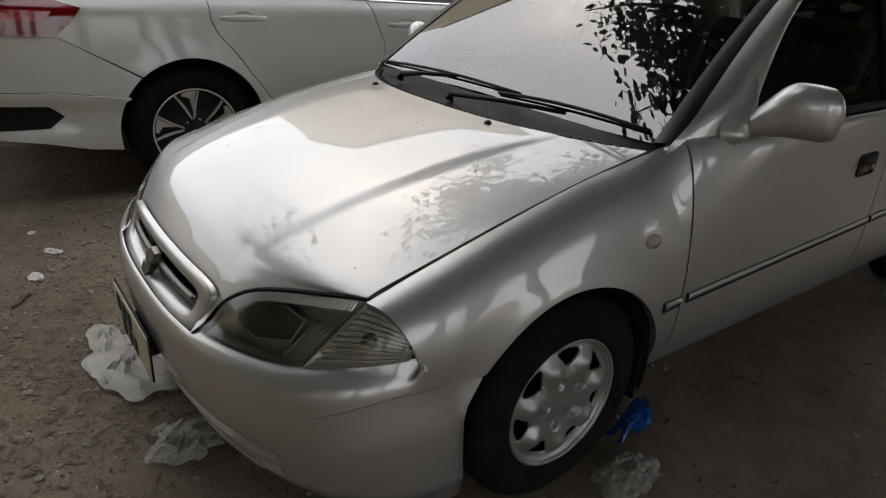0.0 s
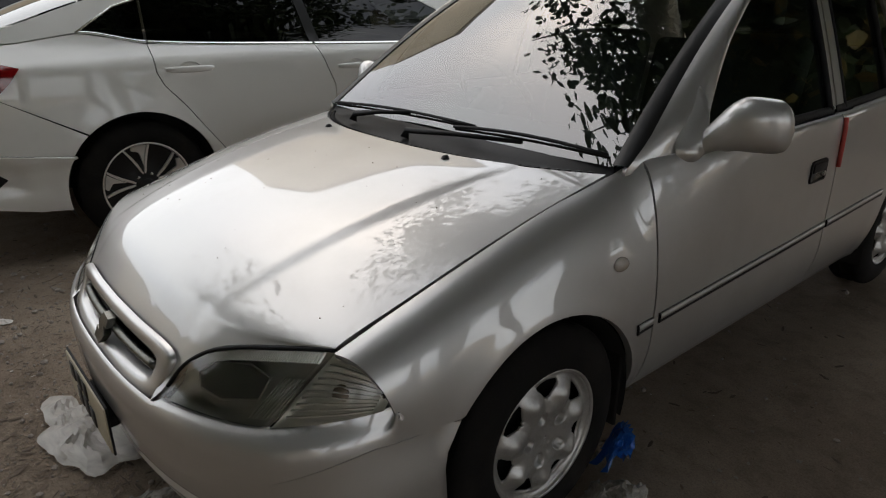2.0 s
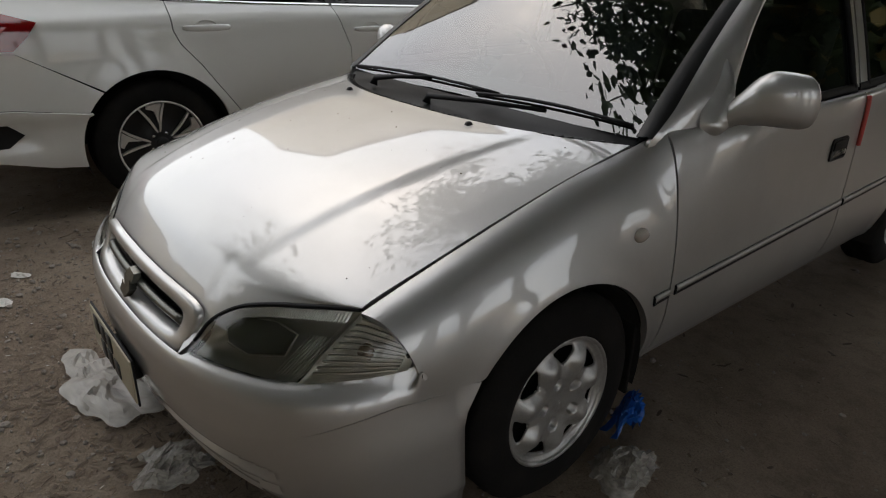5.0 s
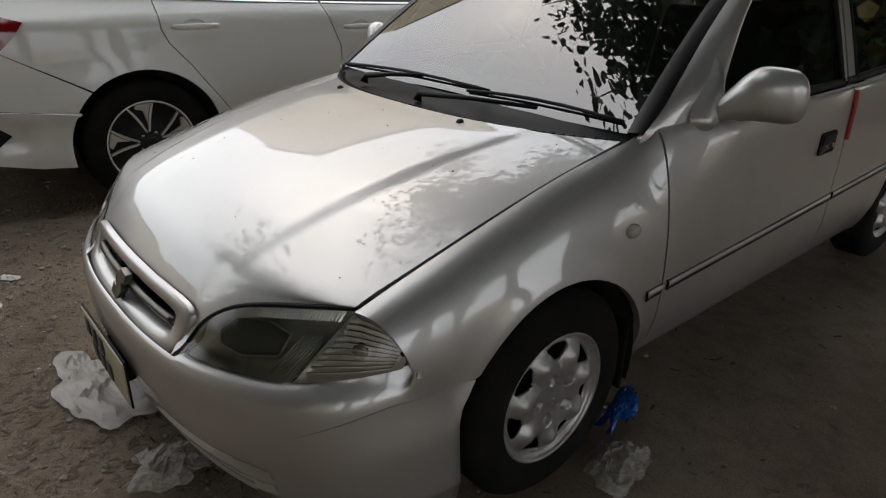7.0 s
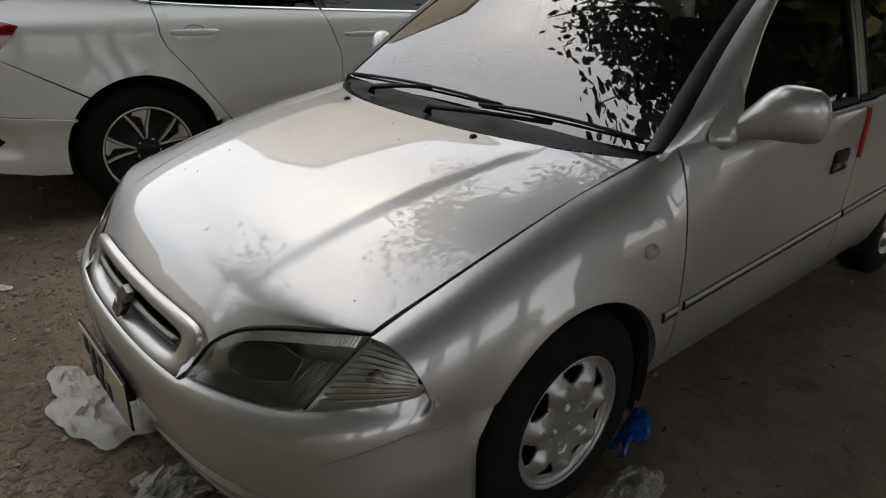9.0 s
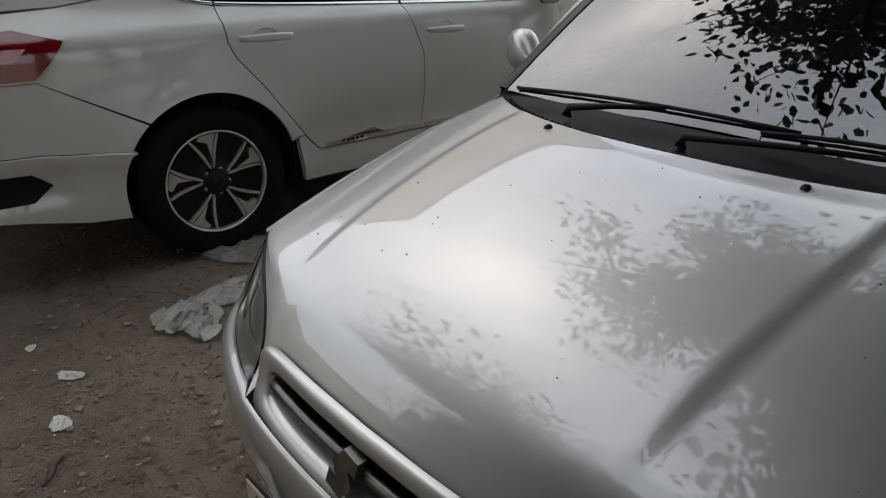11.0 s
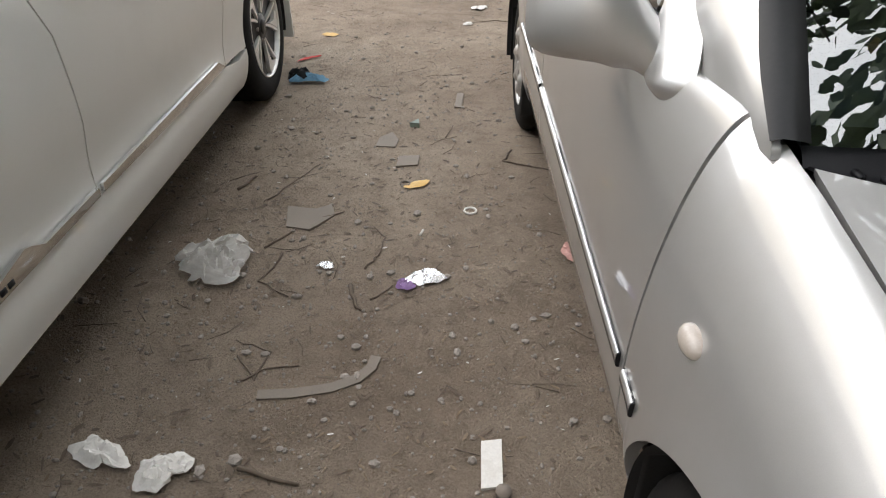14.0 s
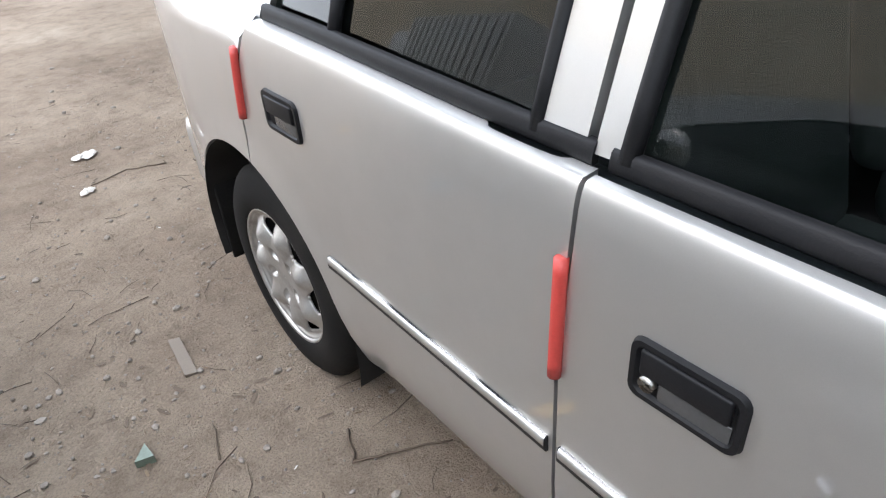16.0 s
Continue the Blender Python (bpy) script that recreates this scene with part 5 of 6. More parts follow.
    part("cabin_lining", box(-0.74, 0.74, 0.1, 2.3, 0.36, 0.93, 0.03), DARK, car)
    return car


WHITE = sedan("pearl white sedan with black and silver alloy wheels on soil", (-2.806, 0.752, 0.0), -1.45)
OTHER = copy_thing(WHITE, Matrix.Translation((-5.6, -0.9, 0)) @ pose(0, 0, 0, 0, 0, 4))
tagged(OTHER, "pale sedan parked beyond the white sedan", "car")


# ---------------------------------------------------------------- trees, walls and truck out of view, some added to block light
def leaves_mesh(points, size, seed, mats):
    rng = np.random.default_rng(seed)
    n = len(points)
    c = np.array(points)
    d = rng.normal(size=(n, 3))
    d[:, 2] = -np.abs(d[:, 2]) * 0.8 - 0.25
    d /= np.linalg.norm(d, axis=1)[:, None]
    w = np.cross(d, rng.normal(size=(n, 3)))
    w /= np.linalg.norm(w, axis=1)[:, None]
    up = np.cross(d, w)
    L = (size * rng.uniform(0.6, 1.25, n))[:, None]
    B = L * 0.30
    v = np.stack([c, c + d * L * 0.35 + w * B + up * L * 0.05, c + d * L * 0.75 + w * B * 0.7 + up * L * 0.04, c + d * L, c + d * L * 0.75 - w * B * 0.7 + up * L * 0.04, c + d * L * 0.35 - w * B + up * L * 0.05], 1)
    me = bpy.data.meshes.new("crown")
    idx = np.arange(n)[:, None] * 6
    f = np.concatenate([idx + np.array([[0, 1, 2, 3]]), idx + np.array([[0, 3, 4, 5]])], 0)
    me.from_pydata(v.reshape(-1, 3).tolist(), [], f.tolist())
    for m in mats:
        me.materials.append(m)
    if len(mats) > 1:
        pick = (rng.random(n) < 0.22).astype(int)
        me.polygons.foreach_set("material_index", np.concatenate([pick, pick]).tolist())
    return me


def tree(base, limbs, seed, leaf=0.10, per=210, spread=0.42, mats=None, label="leafy tree outside the view with a forked trunk"):
    rng = random.Random(seed)
    x, y = base
    t = thing("tree", label, "tree", "trees round the lot", (x, y, gz(x, y) - 0.02))
    fork = Vector((0.1, 0.05, 2.3))
    bm = tube([(0, 0, 0), (0.03, 0.02, 0.5), (0.0, 0.05, 1.3), fork], [0.22, 0.17, 0.15, 0.14], 12)
    pts = []
    for end in limbs:
        e = Vector(end) - Vector((x, y, 0))
        mid = fork.lerp(e, 0.5) + Vector((rng.uniform(-.2, .2), rng.uniform(-.2, .2), 0.5))
        P = [fork, fork.lerp(mid, 0.5) + Vector((0, 0, 0.15)), mid, mid.lerp(e, 0.5) + Vector((0, 0, 0.12)), e]
        tube(P, [0.10, 0.08, 0.055, 0.03, 0.008], 8, bm)
        for k in range(7):
            a = mid.lerp(e, rng.uniform(0.05, 1.0))
            tip = a + Vector((rng.gauss(0, 0.7), rng.gauss(0, 0.7), rng.gauss(0.05, 0.35)))
            tube([a, a.lerp(tip, 0.5) + Vector((0, 0, 0.05)), tip], [0.016, 0.010, 0.004], 5, bm)
            for _ in range(per):
                q = a.lerp(tip, rng.uniform(0.15, 1.08))
                pts.append(tuple(q + Vector((rng.gauss(0, spread * 0.45), rng.gauss(0, spread * 0.45), rng.gauss(0, spread * 0.35)))))
    part("trunk", bm, BARK, t)
    ob = new("crown", leaves_mesh(pts, leaf, seed, mats or [LEAF]))
    ob.parent = t
    return t


tree((2.6, 2.9), [(-1.7, 1.65, 3.35), (-1.1, 1.7, 3.6), (-0.95, 1.25, 3.55), (-0.45, 1.8, 3.5), (-0.9, 2.2, 3.9), (0.7, 1.6, 3.8), (0.7, 2.6, 4.2), (-0.3, 3.3, 4.4), (-1.5, 3.4, 4.6),
                 (1.6, 1.4, 4.2), (1.5, 3.6, 4.4), (2.4, 0.8, 4.4), (3.3, 2.6, 4.8), (2.4, 4.8, 4.8), (0.8, 4.7, 5.0)], 3, 0.105, 145, 0.34)


def row_tree(x, y, seed, mats, low=1.3, high=5.8, reach=1.7, n=17, per=125):
    rng = random.Random(seed)
    ends = []
    for i in range(n):
        a = rng.uniform(0, 6.283)
        r = reach * rng.uniform(0.45, 1.05)
        ends.append((x + r * math.cos(a), y + r * math.sin(a), lerp(low, high, (i + rng.random()) / n)))
    tree((x, y), ends, seed, 0.13, per, 0.85, mats)


# Row mirrored in the windows; crowns by the car raised to admit light.
for i, (x, y) in enumerate(((3.9, -4.2), (3.7, -2.2), (3.8, -0.2), (3.6, 1.7), (3.8, 3.7), (3.9, 5.8), (4.2, 8.2), (1.6, -4.6), (-0.6, -5.4), (-2.8, -6.6))):
    row_tree(x, y, 40 + i, [LEAF, LEAF_YELLOW] if i % 2 else [LEAF], (1.1 if i % 2 else 1.6) if y > 5 or x < 3 else 2.5, 5.6, 1.35, 20, 200)
# Unseen overhead canopy, added to shade the soil and darken the windscreen's reflection.
tree((5.6, 1.2), [(2.2, 0.6, 5.4), (2.6, 2.4, 5.6), (2.4, -2.4, 5.2), (3.4, -0.6, 5.8), (3.4, 3.6, 6.0), (2.0, -0.8, 5.0), (0.8, 1.9, 5.0), (1.2, 2.7, 5.2), (1.0, 3.5, 5.3), (1.6, 1.2, 5.2), (2.0, 3.2, 5.0)], 71, 0.20, 420, 0.95)


# Unseen crown added at the front to shade the soil and the sedan.
tree((0.9, -3.9), [(-3.4, -2.6, 4.6), (-2.9, -2.0, 4.4), (-1.6, -1.8, 4.3), (-0.2, -2.2, 4.4), (0.6, -2.4, 4.0), (1.3, -1.8, 4.4), (-3.4, -2.8, 5.0), (-1.8, -2.6, 5.0), (-4.4, -2.8, 5.0), (-0.4, -3.0, 3.4), (0.3, -3.2, 2.6)], 73, 0.17, 240, 0.85)


# Two more unseen crowns on the +x side, added to dim the soil.
tree((6.4, 4.2), [(2.0, 3.2, 4.4), (2.6, 4.6, 4.4), (2.4, 5.6, 4.6), (3.4, 5.8, 4.6), (4.0, 3.0, 4.6), (5.0, 5.0, 5.0), (3.0, 7.4, 5.0), (5.4, 1.6, 5.0), (1.5, 4.2, 4.4), (1.4, 5.4, 4.6)], 81, 0.20, 330, 0.95)
tree((6.0, -2.2), [(2.4, -0.8, 4.3), (2.2, -2.2, 4.5), (3.4, -1.6, 4.3), (3.8, 0.6, 4.3), (2.6, 1.0, 4.2), (4.6, -0.4, 4.8), (3.2, -3.6, 4.8), (5.0, -3.0, 5.0), (1.5, -0.4, 4.4), (1.4, 0.7, 4.3), (1.7, -1.5, 4.4)], 82, 0.20, 330, 0.95)


# Unseen tree added behind the car to block skylight from +y.
tree((3.4, 8.6), [(2.0, 6.2, 2.6), (2.2, 7.2, 1.9), (2.6, 6.4, 3.8), (2.0, 7.6, 4.2), (3.2, 7.2, 1.6), (2.2, 6.8, 5.0), (3.8, 6.8, 2.6)], 83, 0.20, 330, 0.85, [LEAF, LEAF_YELLOW])


# Low unseen foliage, added to close the remaining sky gap towards +y.
tree((2.0, 6.3), [(1.3, 5.6, 1.7), (1.5, 5.2, 2.7), (1.1, 6.2, 3.3), (1.0, 6.6, 2.2), (1.7, 5.8, 1.5), (1.3, 5.0, 3.6)], 85, 0.16, 260, 0.6, [LEAF, LEAF_YELLOW])


def boundary():
    w = thing("boundary_building", "cream plastered building with a flat roofline", "building", loc=(-12, 12, 0))
    part("wall", box(-4.0, 0.2, -7.4, 9, -0.2, 8.6, 0.02), WALL_PAINT, w)
    part("parapet", box(-4.1, 0.3, -7.5, 9.1, 8.6, 8.9, 0.03), CONCRETE, w)
    part("plinth", box(0.2, 0.26, -7.4, 9, -0.2, 0.5, 0.02), CONCRETE, w)
    # Unseen wall added to close the lot, low so the bonnet mirrors sky.
    lo = thing("added_wall", "added low plastered wall, out of view", "wall", loc=(-14, -4, 0))
    part("wall", box(-0.15, 0.15, -12, 8.4, -0.2, 2.8, 0.02), WALL_PAINT, lo)
    part("coping", box(-0.2, 0.2, -12, 8.4, 2.8, 2.9, 0.02), CONCRETE, lo)
    # Unseen far wall, added low so the open horizon lights the fender.
    e = thing("added_wall", "added pale wall beyond the trees, out of view", "wall", loc=(24.0, 2, 0))
    part("wall", box(-0.15, 0.15, -24, 26, -0.2, 1.5, 0.02), WALL_PAINT, e)
    part("coping", box(-0.2, 0.2, -24, 26, 1.5, 1.6, 0.02), CONCRETE, e)
    # Unseen wall added to cut low skylight on the sedan's wheels and underside.
    r = thing("added_wall", "added plastered wall behind the trees, out of view", "wall", loc=(-3, -9.0, 0))
    part("wall", box(-11, 13, -0.15, 0.15, -0.2, 3.2, 0.02), WALL_PAINT, r)
    part("coping", box(-11, 13, -0.2, 0.2, 3.2, 3.3, 0.02), CONCRETE, r)
    t = thing("truck_body", "white ribbed truck body standing across the lot", "truck", loc=(-7.2, 8.6, 0))
    t.rotation_euler = (0, 0, radians(25))
    part("box_body", box(-1.0, 1.0, -2.2, 2.2, 0.8, 2.3, 0.03), TRUCK_WHITE, t)
    for i in range(14):
        y = -2.1 + i * 0.31
        part("rib", box(1.0, 1.03, y, y + 0.06, 0.85, 2.25, 0.008), TRUCK_WHITE, t)
    part("chassis", box(-0.9, 0.9, -2.3, 2.9, 0.55, 0.8, 0.03), DARK, t)
    for y in (-1.4, 1.9):
        for s in (1, -1):
            ww = shared("truck_tyre", lambda: tyre_mesh(0.40, 0.24, 0.24), RUBBER, "tyre", t)
            ww.matrix_basis = Matrix.Translation((s * 0.95, y, 0.40)) @ pose(0, 0, 0, 0, 0, 0 if s > 0 else 180)
    part("cab", box(-0.95, 0.95, 2.3, 3.7, 0.6, 2.1, 0.15), TRUCK_WHITE, t)


boundary()


# ---------------------------------------------------------------- litter
def crumpled(name, outline_r, loc, w, l, turn, height, mat, label, category, seed, res=26, group="litter on the soil"):
    """A crumpled film or scrap with an uneven outline, resting on the soil."""
    rng = random.Random(seed)
    x0, y0 = loc
    ph = [rng.uniform(0, 6.3) for _ in range(6)]
    bm = bmesh.new()
    vs = []
    ca, sa = math.cos(radians(turn)), math.sin(radians(turn))
    off = Vector((rng.uniform(0, 50), rng.uniform(0, 50), 0))
    for j in range(res // 2 + 1):
        row = []
        t = j / (res // 2)
        for i in range(res * 2):
            a = 2 * math.pi * i / (res * 2)
            r = t * (1 + outline_r * (0.6 * math.sin(2 * a + ph[0]) + 0.5 * math.sin(3 * a + ph[1]) + 0.35 * math.sin(5 * a + ph[2]) + 0.2 * math.sin(9 * a + ph[3])))
            u, v = 0.5 * w * r * math.cos(a), 0.5 * l * r * math.sin(a)
            px, py = x0 + u * ca - v * sa, y0 + u * sa + v * ca
            q = Vector((u, v, 0)) / max(w, l)
            n1 = 1 - abs(noise.noise(q * 4.4 + off)) * 2.4
            n2 = 1 - abs(noise.noise(q * 10 + off * 1.7)) * 2.2
            h = height * max(0.0, (0.45 + 0.5 * n1 + 0.22 * n2)) * (0.35 + 0.65 * (1 - t ** 3))
            row.append(bm.verts.new((px + height * 0.25 * n2, py + height * 0.3 * n1, gz(px, py) + 0.004 + h)))
        vs.append(row)
    for a, b in zip(vs[1:], vs[2:]):
        for i in range(len(a)):
            k = (i + 1) % len(a)
            bm.faces.new((a[i], a[k], b[k], b[i]))
    bm.faces.new(vs[1])
    for v in vs[0]:
        bm.verts.remove(v)
    ob = part(name, bm, mat, sharp=24)
    tagged(ob, label, category, group)
    return ob


crumpled("plastic_bag", 0.22, (-1.90, 0.78), 0.44, 0.34, 35, 0.035, FILM_CLEAR, "crumpled clear plastic bag lying by the sedan's tyre", "bag", 21)
crumpled("plastic_bag", 0.20, (-1.55, 0.56), 0.20, 0.32, 12, 0.040, FILM_WHITE, "crumpled white plastic bag lying on the soil", "bag", 22)
crumpled("plastic_bag", 0.24, (-1.47, 0.34), 0.30, 0.22, -25, 0.055, FILM_WHITE, "twisted white plastic bag lying on the soil", "bag", 23)
crumpled("plastic_bag", 0.22, (-1.76, 2.06), 0.25, 0.20, 10, 0.060, FILM_WHITE, "wrinkled grey-white plastic bag lying by the sedan", "bag", 24)
crumpled("plastic_bag", 0.22, (-0.38, 0.0), 0.46, 0.24, 15, 0.045, FILM_WHITE, "white plastic bag lying under the bumper", "bag", 25)
crumpled("plastic_bag", 0.25, (0.10, 0.03), 0.22, 0.16, 60, 0.05, FILM_CLEAR, "torn plastic bag lying under the bumper", "bag", 26)
crumpled("plastic_bag", 0.2, (0.83, 0.95), 0.17, 0.20, 0, 0.05, FILM_CLEAR, "clear plastic bag wedged beside the front tyre", "bag", 27)
crumpled("plastic_bag", 0.15, (0.712, 1.100), 0.06, 0.08, 20, 0.12, FILM_BLUE, "blue plastic bag tucked behind the front tyre", "bag", 28)
crumpled("paper_scrap", 0.25, (-1.65, 1.31), 0.11, 0.09, 10, 0.025, PAPER, "crumpled white tissue on the soil", "paper", 31, 18)
crumpled("paper_scrap", 0.25, (-1.80, 1.36), 0.14, 0.07, -30, 0.02, PAPER, "crumpled white tissue on the soil", "paper", 32, 18)
crumpled("foil_wrapper", 0.18, (-1.12, 1.98), 0.115, 0.075, 25, 0.018, FOIL, "torn silver foil wrapper on the soil", "wrapper", 33, 18)
crumpled("wrapper_end", 0.18, (-1.175, 1.945), 0.05, 0.055, 25, 0.014, material("purple_print", (0.22, 0.12, 0.28), 0.4), "purple printed end of a torn wrapper", "wrapper", 34, 12)
crumpled("foil_wrapper", 0.2, (-1.42, 2.05), 0.05, 0.035, 10, 0.010, FOIL, "small foil scrap on the soil", "wrapper", 35, 12)
crumpled("paper_scrap", 0.2, (-1.17, -0.16), 0.07, 0.06, 15, 0.010, PAPER, "white paper scrap on the soil", "paper", 36, 12)
crumpled("paper_scrap", 0.2, (-1.40, -0.07), 0.10, 0.04, 40, 0.010, PAPER, "white paper scrap on the soil", "paper", 37, 12)
crumpled("paper_scrap", 0.2, (-1.66, -0.12), 0.05, 0.03, 0, 0.006, PAPER, "white paper scrap on the soil", "paper", 38, 12)
crumpled("cloth_rag", 0.25, (-1.75, 3.60), 0.16, 0.10, 0, 0.04, CLOTH_BLUE, "blue rag by the sedan's front tyre", "rag", 39, 18)
crumpled("dark_cup", 0.15, (-1.79, 3.62), 0.11, 0.09, 0, 0.06, BLACK_PLASTIC, "crushed black cup on a rag", "cup", 40, 14)
crumpled("dry_leaf", 0.12, (-1.165, 2.545), 0.10, 0.045, 35, 0.008, YELLOW_LEAF, "dry yellow leaf on the soil", "leaf", 41, 14)
crumpled("dry_leaf", 0.2, (-1.74, 4.36), 0.10, 0.06, 10, 0.012, YELLOW_LEAF, "dry yellow leaf on the soil", "leaf", 42, 14)
crumpled("packet", 0.15, (-0.67, 2.11), 0.065, 0.11, 20, 0.012, material("faded_red_print", (0.46, 0.24, 0.20), 0.5, 0, 0, 0.3, 14, 100), "crushed red and clear packet at the sill", "packet", 43, 14)
crumpled("plastic_scrap", 0.25, (-1.37, 1.22), 0.07, 0.06, 20, 0.014, FILM_CLEAR, "clear plastic scrap on the soil", "scrap", 44, 12)
crumpled("dark_bottle_scrap", 0.25, (-1.99, 1.10), 0.12, 0.07, -30, 0.03, BLACK_GLOSS, "crushed dark plastic by the tyre", "scrap", 45, 14)
crumpled("red_scrap", 0.3, (-1.43, 0.71), 0.035, 0.015, 10, 0.006, RED_SCRAP, "small red scrap on the soil", "scrap", 46, 10)
crumpled("red_scrap", 0.3, (-1.80, 3.95), 0.12, 0.03, 40, 0.01, RED_SCRAP, "red scrap on the soil", "scrap", 47, 10)
crumpled("paper_scrap", 0.3, (-0.84, 4.95), 0.11, 0.07, 30, 0.02, PAPER, "white torn scrap on the soil", "paper", 48, 12)
crumpled("paper_scrap", 0.3, (-0.93, 4.56), 0.06, 0.05, 10, 0.015, PAPER, "pale torn scrap on the soil", "paper", 49, 12)


def flat_piece(name, pts, thick, mat, label, category, lift=0.004):
    cx = sum(p[0] for p in pts) / len(pts)
    cy = sum(p[1] for p in pts) / len(pts)
    z = max(gz(x, y) for x, y in pts + [(cx, cy)])
    bm = bmesh.new()
    top = [bm.verts.new((x, y, z + thick)) for x, y in pts]
    low = [bm.verts.new((x, y, z - 0.006)) for x, y in pts]
    bm.faces.new(top)
    for i in range(len(pts)):
        j = (i + 1) % len(pts)
        bm.faces.new((top[i], low[i], low[j], top[j]))
    bmesh.ops.recalc_face_normals(bm, faces=bm.faces[:])
    tagged(part(name, bm, mat, flat=True), label, category, "litter on the soil")


flat_piece("grey_board", [(-1.58, 2.27), (-1.50, 2.25), (-1.43, 2.34), (-1.45, 2.41), (-1.50, 2.38), (-1.60, 2.40)], 0.004, GREY_SHEET, "grey board scrap pressed into the soil", "board")
flat_piece("grey_tile", [(-1.245, 2.68), (-1.165, 2.69), (-1.16, 2.77), (-1.24, 2.765)], 0.005, GREY_SHEET, "small square grey tile on the soil", "tile")
flat_piece("grey_board", [(-1.34, 2.86), (-1.26, 2.85), (-1.25, 2.92), (-1.28, 2.99), (-1.33, 2.94)], 0.004, GREY_SHEET, "broken grey board on the soil", "board")
flat_piece("white_tag", [(-0.985, 1.28), (-0.94, 1.285), (-0.935, 1.405), (-0.98, 1.40)], 0.004, PAPER, "narrow white card on the soil", "card")
flat_piece("green_shard", [(-1.21, 3.05), (-1.17, 3.04), (-1.175, 3.09)], 0.02, GREEN_SHARD, "green stone shard on the soil", "stone")
flat_piece("wood_scrap", [(-1.02, 3.26), (-0.99, 3.25), (-0.975, 3.42), (-1.005, 3.43)], 0.006, GREY_SHEET, "weathered wood splinter on the soil", "wood")
flat_piece("paper_label", [(-1.30, 1.14), (-1.22, 1.10), (-1.19, 1.16), (-1.26, 1.21)], 0.003, GREY_SHEET, "dusty brown paper label on the soil", "paper")


def ring(loc, r, thick, mat, label, name="rubber_ring"):
    x, y = loc
    z = gz(x, y) + thick
    bm = tube([(x + r * math.cos(a), y + r * math.sin(a), z) for a in span(0, 2 * math.pi, 25)], thick, 7, caps=False)
    tagged(part(name, bm, mat), label, "ring", "litter on the soil")


ring((-0.975, 2.367), 0.020, 0.004, PAPER, "white plastic ring on the soil")
ring((-1.205, 2.555), 0.017, 0.004, GREY_SHEET, "grey plastic ring on the soil")
tagged(part("bottle_cap", tube([(-0.94, 1.27, gz(-0.94, 1.27)), (-0.94, 1.27, gz(-0.94, 1.27) + 0.014)], 0.016, 18), GREY_SHEET), "grey bottle cap on the soil", "cap", "litter on the soil")
tagged(part("cigarette_end", tube([(-1.14, 2.20, 0.012), (-1.13, 2.23, 0.012)], 0.004, 8), PAPER), "white cigarette end on the soil", "litter", "litter on the soil")


def ribbon(points, width, mat, label):
    """A flat strip lying on the soil."""
    P = [Vector((x, y, gz(x, y))) for x, y in points]
    rows = []
    for i, p in enumerate(P):
        d = (P[min(i + 1, len(P) - 1)] - P[max(i - 1, 0)]).normalized()
        n = Vector((-d.y, d.x, 0)) * width / 2
        rows.append([p - n + Vector((0, 0, -0.003)), p - n + Vector((0, 0, 0.005)), p + n + Vector((0, 0, 0.008)), p + n + Vector((0, 0, -0.003))])
    bm = grid([[tuple(q) for q in r] for r in rows])
    tagged(part("strip_scrap", bm, mat, flat=True), label, "strip", "litter on the soil")


def twig(points, r, label="dry brown twig on the soil", mat=None, seed=0):
    rng = random.Random(seed)
    P = []
    for (x0, y0), (x1, y1) in zip(points, points[1:]):
        for t in span(0, 1, 5)[:-1]:
            x, y = lerp(x0, x1, t) + rng.gauss(0, 0.003), lerp(y0, y1, t) + rng.gauss(0, 0.003)
            P.append((x, y, gz(x, y) + r * 0.9))
    x, y = points[-1]
    P.append((x, y, gz(x, y) + r * 0.9))
    tagged(part("twig", tube(P, [r * (1 - 0.5 * i / len(P)) for i in range(len(P))], 6), mat or TWIG), label, "twig", "twigs on the soil")


ribbon([(-1.50, 1.53), (-1.42, 1.535), (-1.33, 1.555), (-1.27, 1.585), (-1.24, 1.62), (-1.232, 1.66)], 0.026, GREY_SHEET, "flat grey strip curled at its end")
twig([(-1.50, 1.33), (-1.36, 1.29)], 0.006, seed=2)
twig([(-0.80, 2.82), (-0.84, 2.74), (-0.74, 2.70), (-0.64, 2.64)], 0.004, "thin brown wire loop on the soil", seed=3)
twig([(-1.58, 1.66), (-1.52, 1.58), (-1.50, 1.68), (-1.60, 1.72)], 0.003, seed=4)
twig([(-1.56, 1.58), (-1.50, 1.62), (-1.42, 1.63)], 0.003, seed=5)
twig([(-1.30, 2.04), (-1.26, 2.10), (-1.25, 2.20), (-1.29, 2.26)], 0.0035, seed=6)
twig([(-1.33, 1.95), (-1.31, 1.86), (-1.29, 1.84)], 0.007, seed=7)
twig([(-1.27, 1.88), (-1.21, 1.95)], 0.003, seed=8)
twig([(-1.56, 2.12), (-1.60, 1.98), (-1.50, 1.90)], 0.0035, seed=9)
twig([(-1.62, 2.15), (-1.52, 2.30), (-1.40, 2.36)], 0.004, seed=10)
twig([(-1.68, 2.45), (-1.60, 2.60), (-1.54, 2.72)], 0.003, seed=11)
twig([(-1.80, 2.52), (-1.76, 2.62)], 0.006, seed=12)
twig([(-1.02, -0.20), (-0.94, -0.26)], 0.009, seed=13)
twig([(-0.60, 4.60), (-0.74, 4.66), (-0.90, 4.62)], 0.003, seed=14)
twig([(-1.06, 2.95), (-1.03, 3.06)], 0.003, seed=15)
twig([(-1.55, 1.02), (-1.46, 1.10), (-1.44, 1.20)], 0.003, seed=16)
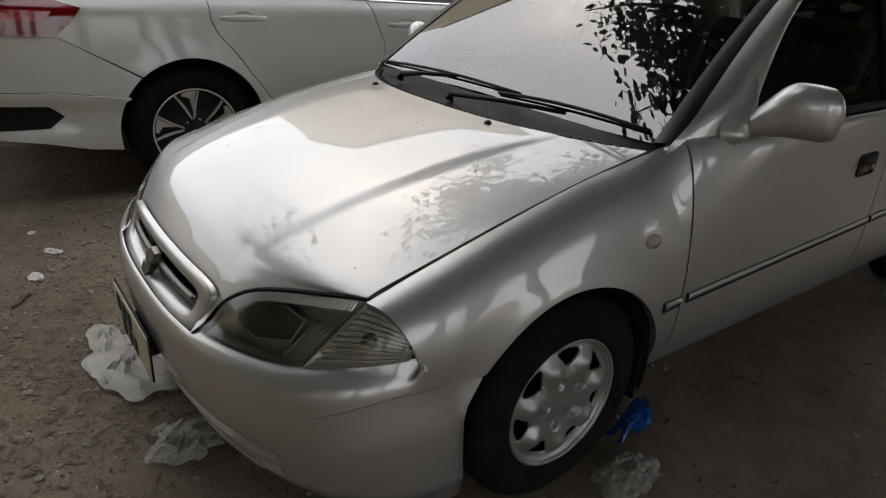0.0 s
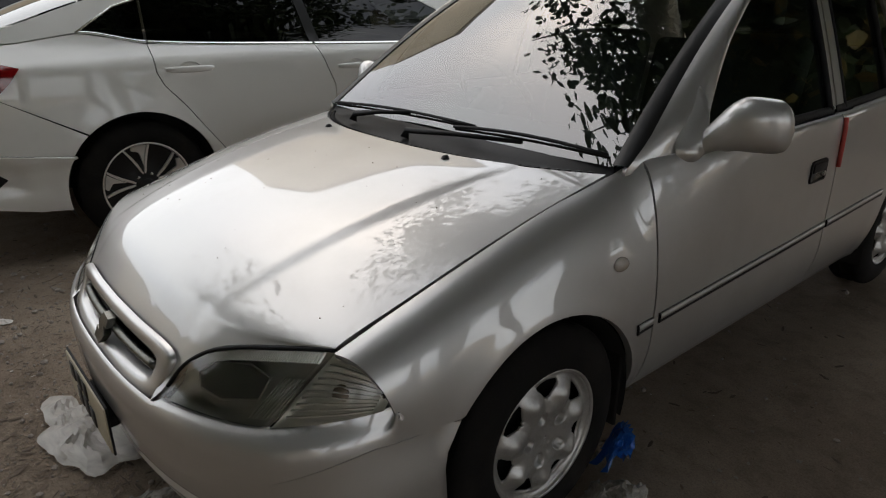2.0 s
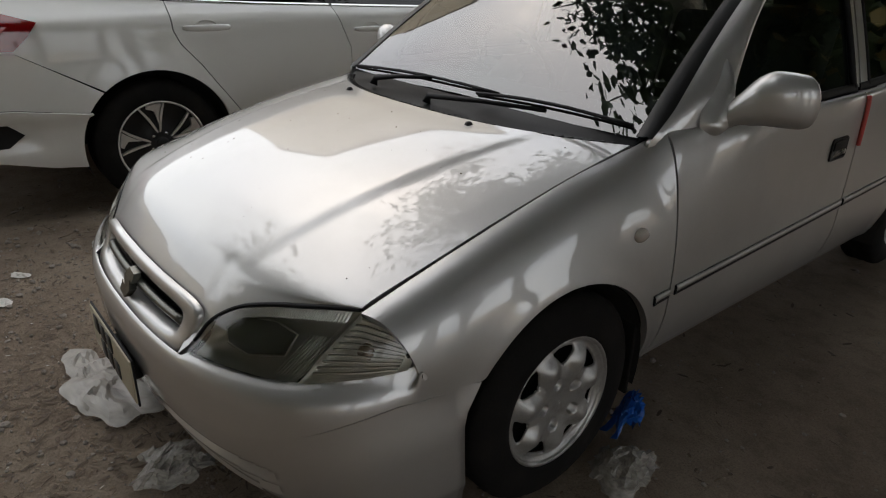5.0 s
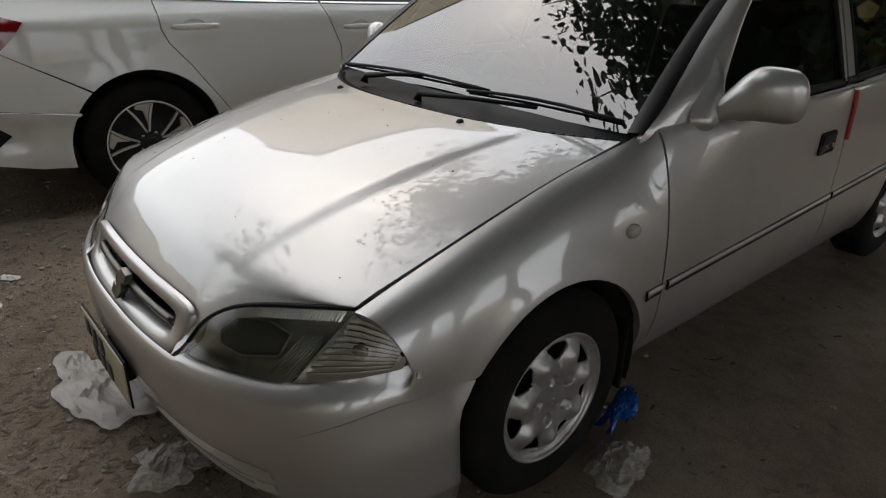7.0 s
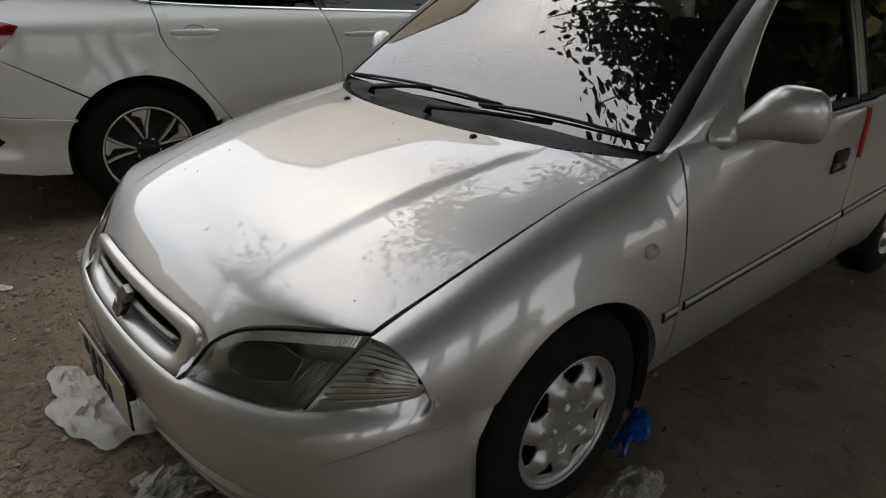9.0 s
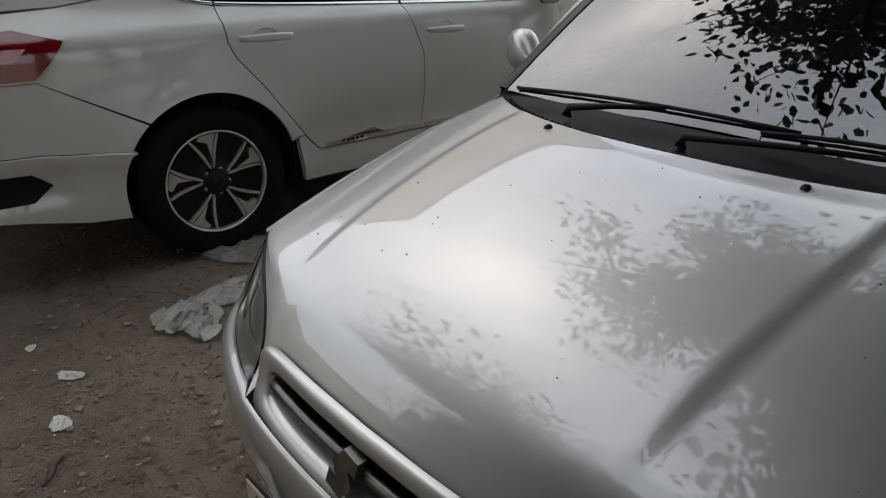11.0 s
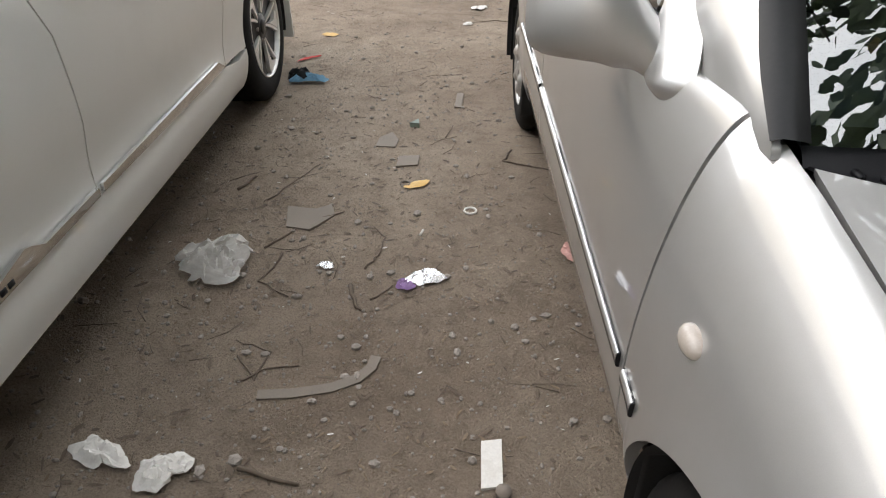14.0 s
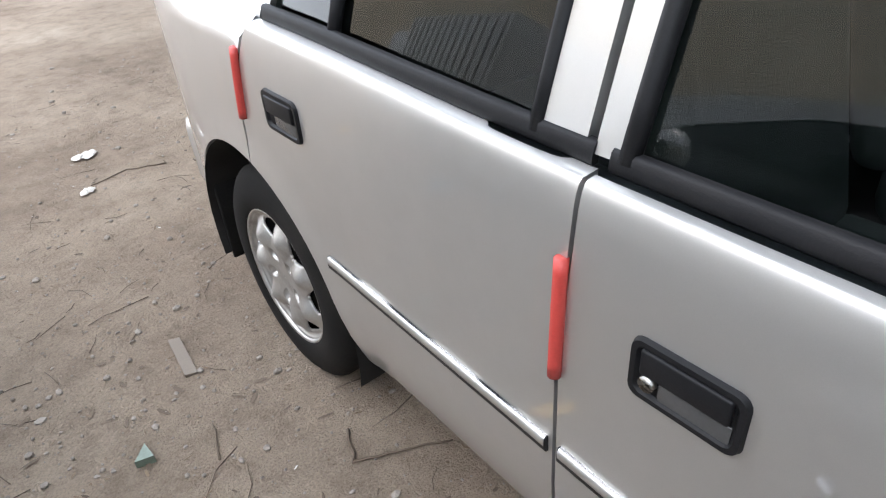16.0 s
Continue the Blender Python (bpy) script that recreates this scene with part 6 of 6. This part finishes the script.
ribbon([(-1.40, 0.92), (-1.37, 0.98), (-1.35, 1.08), (-1.33, 1.18)], 0.045, GREY_SHEET, "grey strip bent at its end")
ribbon([(-1.56, 1.00), (-1.46, 0.95), (-1.39, 0.93)], 0.025, GREY_SHEET, "grey strip on the soil")


def gravel():
    rng = random.Random(5)
    ico = bmesh.new()
    bmesh.ops.create_icosphere(ico, subdivisions=1, radius=1)
    base = [tuple(v.co) for v in ico.verts]
    tri = [[v.index for v in f.verts] for f in ico.faces]
    ico.free()
    verts, faces = [], []
    for _ in range(12000):
        x, y = rng.uniform(-3.6, 1.8), rng.uniform(-1.4, 6.8)
        if rng.random() < 0.5:
            cx, cy = rng.choice(((-1.4, -0.1), (-0.8, 0.0), (-1.5, 1.0), (-1.7, 1.9), (-1.2, 3.4), (0.2, -0.1), (-0.4, -0.2), (-1.0, 1.6)))
            x, y = rng.gauss(cx, 0.5), rng.gauss(cy, 0.5)
        r = min(0.014, 0.0021 * math.exp(abs(rng.gauss(0, 0.75))))
        z = gz(x, y) + r * 0.3
        sx, sy, sz = (r * rng.uniform(0.6, 1.3) for _ in range(3))
        k = len(verts)
        verts += [(x + vx * sx * rng.uniform(0.8, 1.2), y + vy * sy, z + vz * sz * 0.7) for vx, vy, vz in base]
        faces += [[i + k for i in f] for f in tri]
    me = bpy.data.meshes.new("gravel")
    me.from_pydata(verts, [], faces)
    me.materials.append(STONE)
    tagged(new("gravel", me), "loose grit and small pebbles on the soil", "gravel", kind="stuff")


gravel()


def chips(name, count, mat, label, size, seed):
    rng = random.Random(seed)
    verts, faces = [], []
    for _ in range(count):
        x, y = rng.uniform(-3.2, 1.6), rng.uniform(-1.2, 6.5)
        if rng.random() < 0.6:
            cx, cy = rng.choice(((-1.6, 0.0), (-0.7, 0.0), (-0.8, -0.15), (-0.5, 0.05), (-0.35, -0.15), (-0.15, -0.25), (-0.5, -0.3), (-1.6, 1.2), (-1.6, 2.3), (-1.0, 2.0), (0.3, -0.2), (-1.3, 1.0), (-1.85, 2.9)))
            x, y = rng.gauss(cx, 0.4), rng.gauss(cy, 0.4)
        a = rng.uniform(0, 6.28)
        l, w = size * rng.uniform(0.4, 1.6), size * rng.uniform(0.12, 0.5)
        c, s = math.cos(a), math.sin(a)
        k = len(verts)
        z = gz(x, y) + 0.002
        lift = rng.uniform(0, 0.3) * l
        for u, v, h in ((-1, -0.4, 0), (-0.2, -1, 0.3), (0.8, -0.6, 0.6), (1, 0.2, 1), (0.3, 1, 0.6), (-0.7, 0.7, 0.2)):
            verts.append((x + (u * l * c - v * w * s) / 2, y + (u * l * s + v * w * c) / 2, z + h * lift * 0.5))
        faces.append([k + i for i in range(6)])
    me = bpy.data.meshes.new(name)
    me.from_pydata(verts, [], faces)
    me.materials.append(mat)
    tagged(new(name, me), label, "litter", kind="stuff")


chips("leaf_litter", 4400, BROWN_LEAF, "dry brown leaf bits strewn on the soil", 0.017, 6)
chips("bark_litter", 2400, TWIG, "dark wood chips strewn on the soil", 0.028, 7)
chips("pale_litter", 260, PAPER, "tiny pale paper bits strewn on the soil", 0.012, 8)


def straws():
    rng = random.Random(12)
    bm = bmesh.new()
    for _ in range(300):
        x, y = rng.uniform(-2.6, 0.2), rng.uniform(-0.6, 6.0)
        a = rng.uniform(0, 6.28)
        l = rng.uniform(0.03, 0.14)
        b = rng.uniform(-0.6, 0.6)
        P = []
        for t in (0, 0.5, 1):
            px, py = x + l * t * math.cos(a + b * t), y + l * t * math.sin(a + b * t)
            P.append((px, py, gz(px, py) + 0.003))
        tube(P, [0.0014, 0.0012, 0.0008], 4, bm)
    tagged(part("twig_litter", bm, TWIG), "thin dry twigs strewn on the soil", "litter", kind="stuff")


straws()
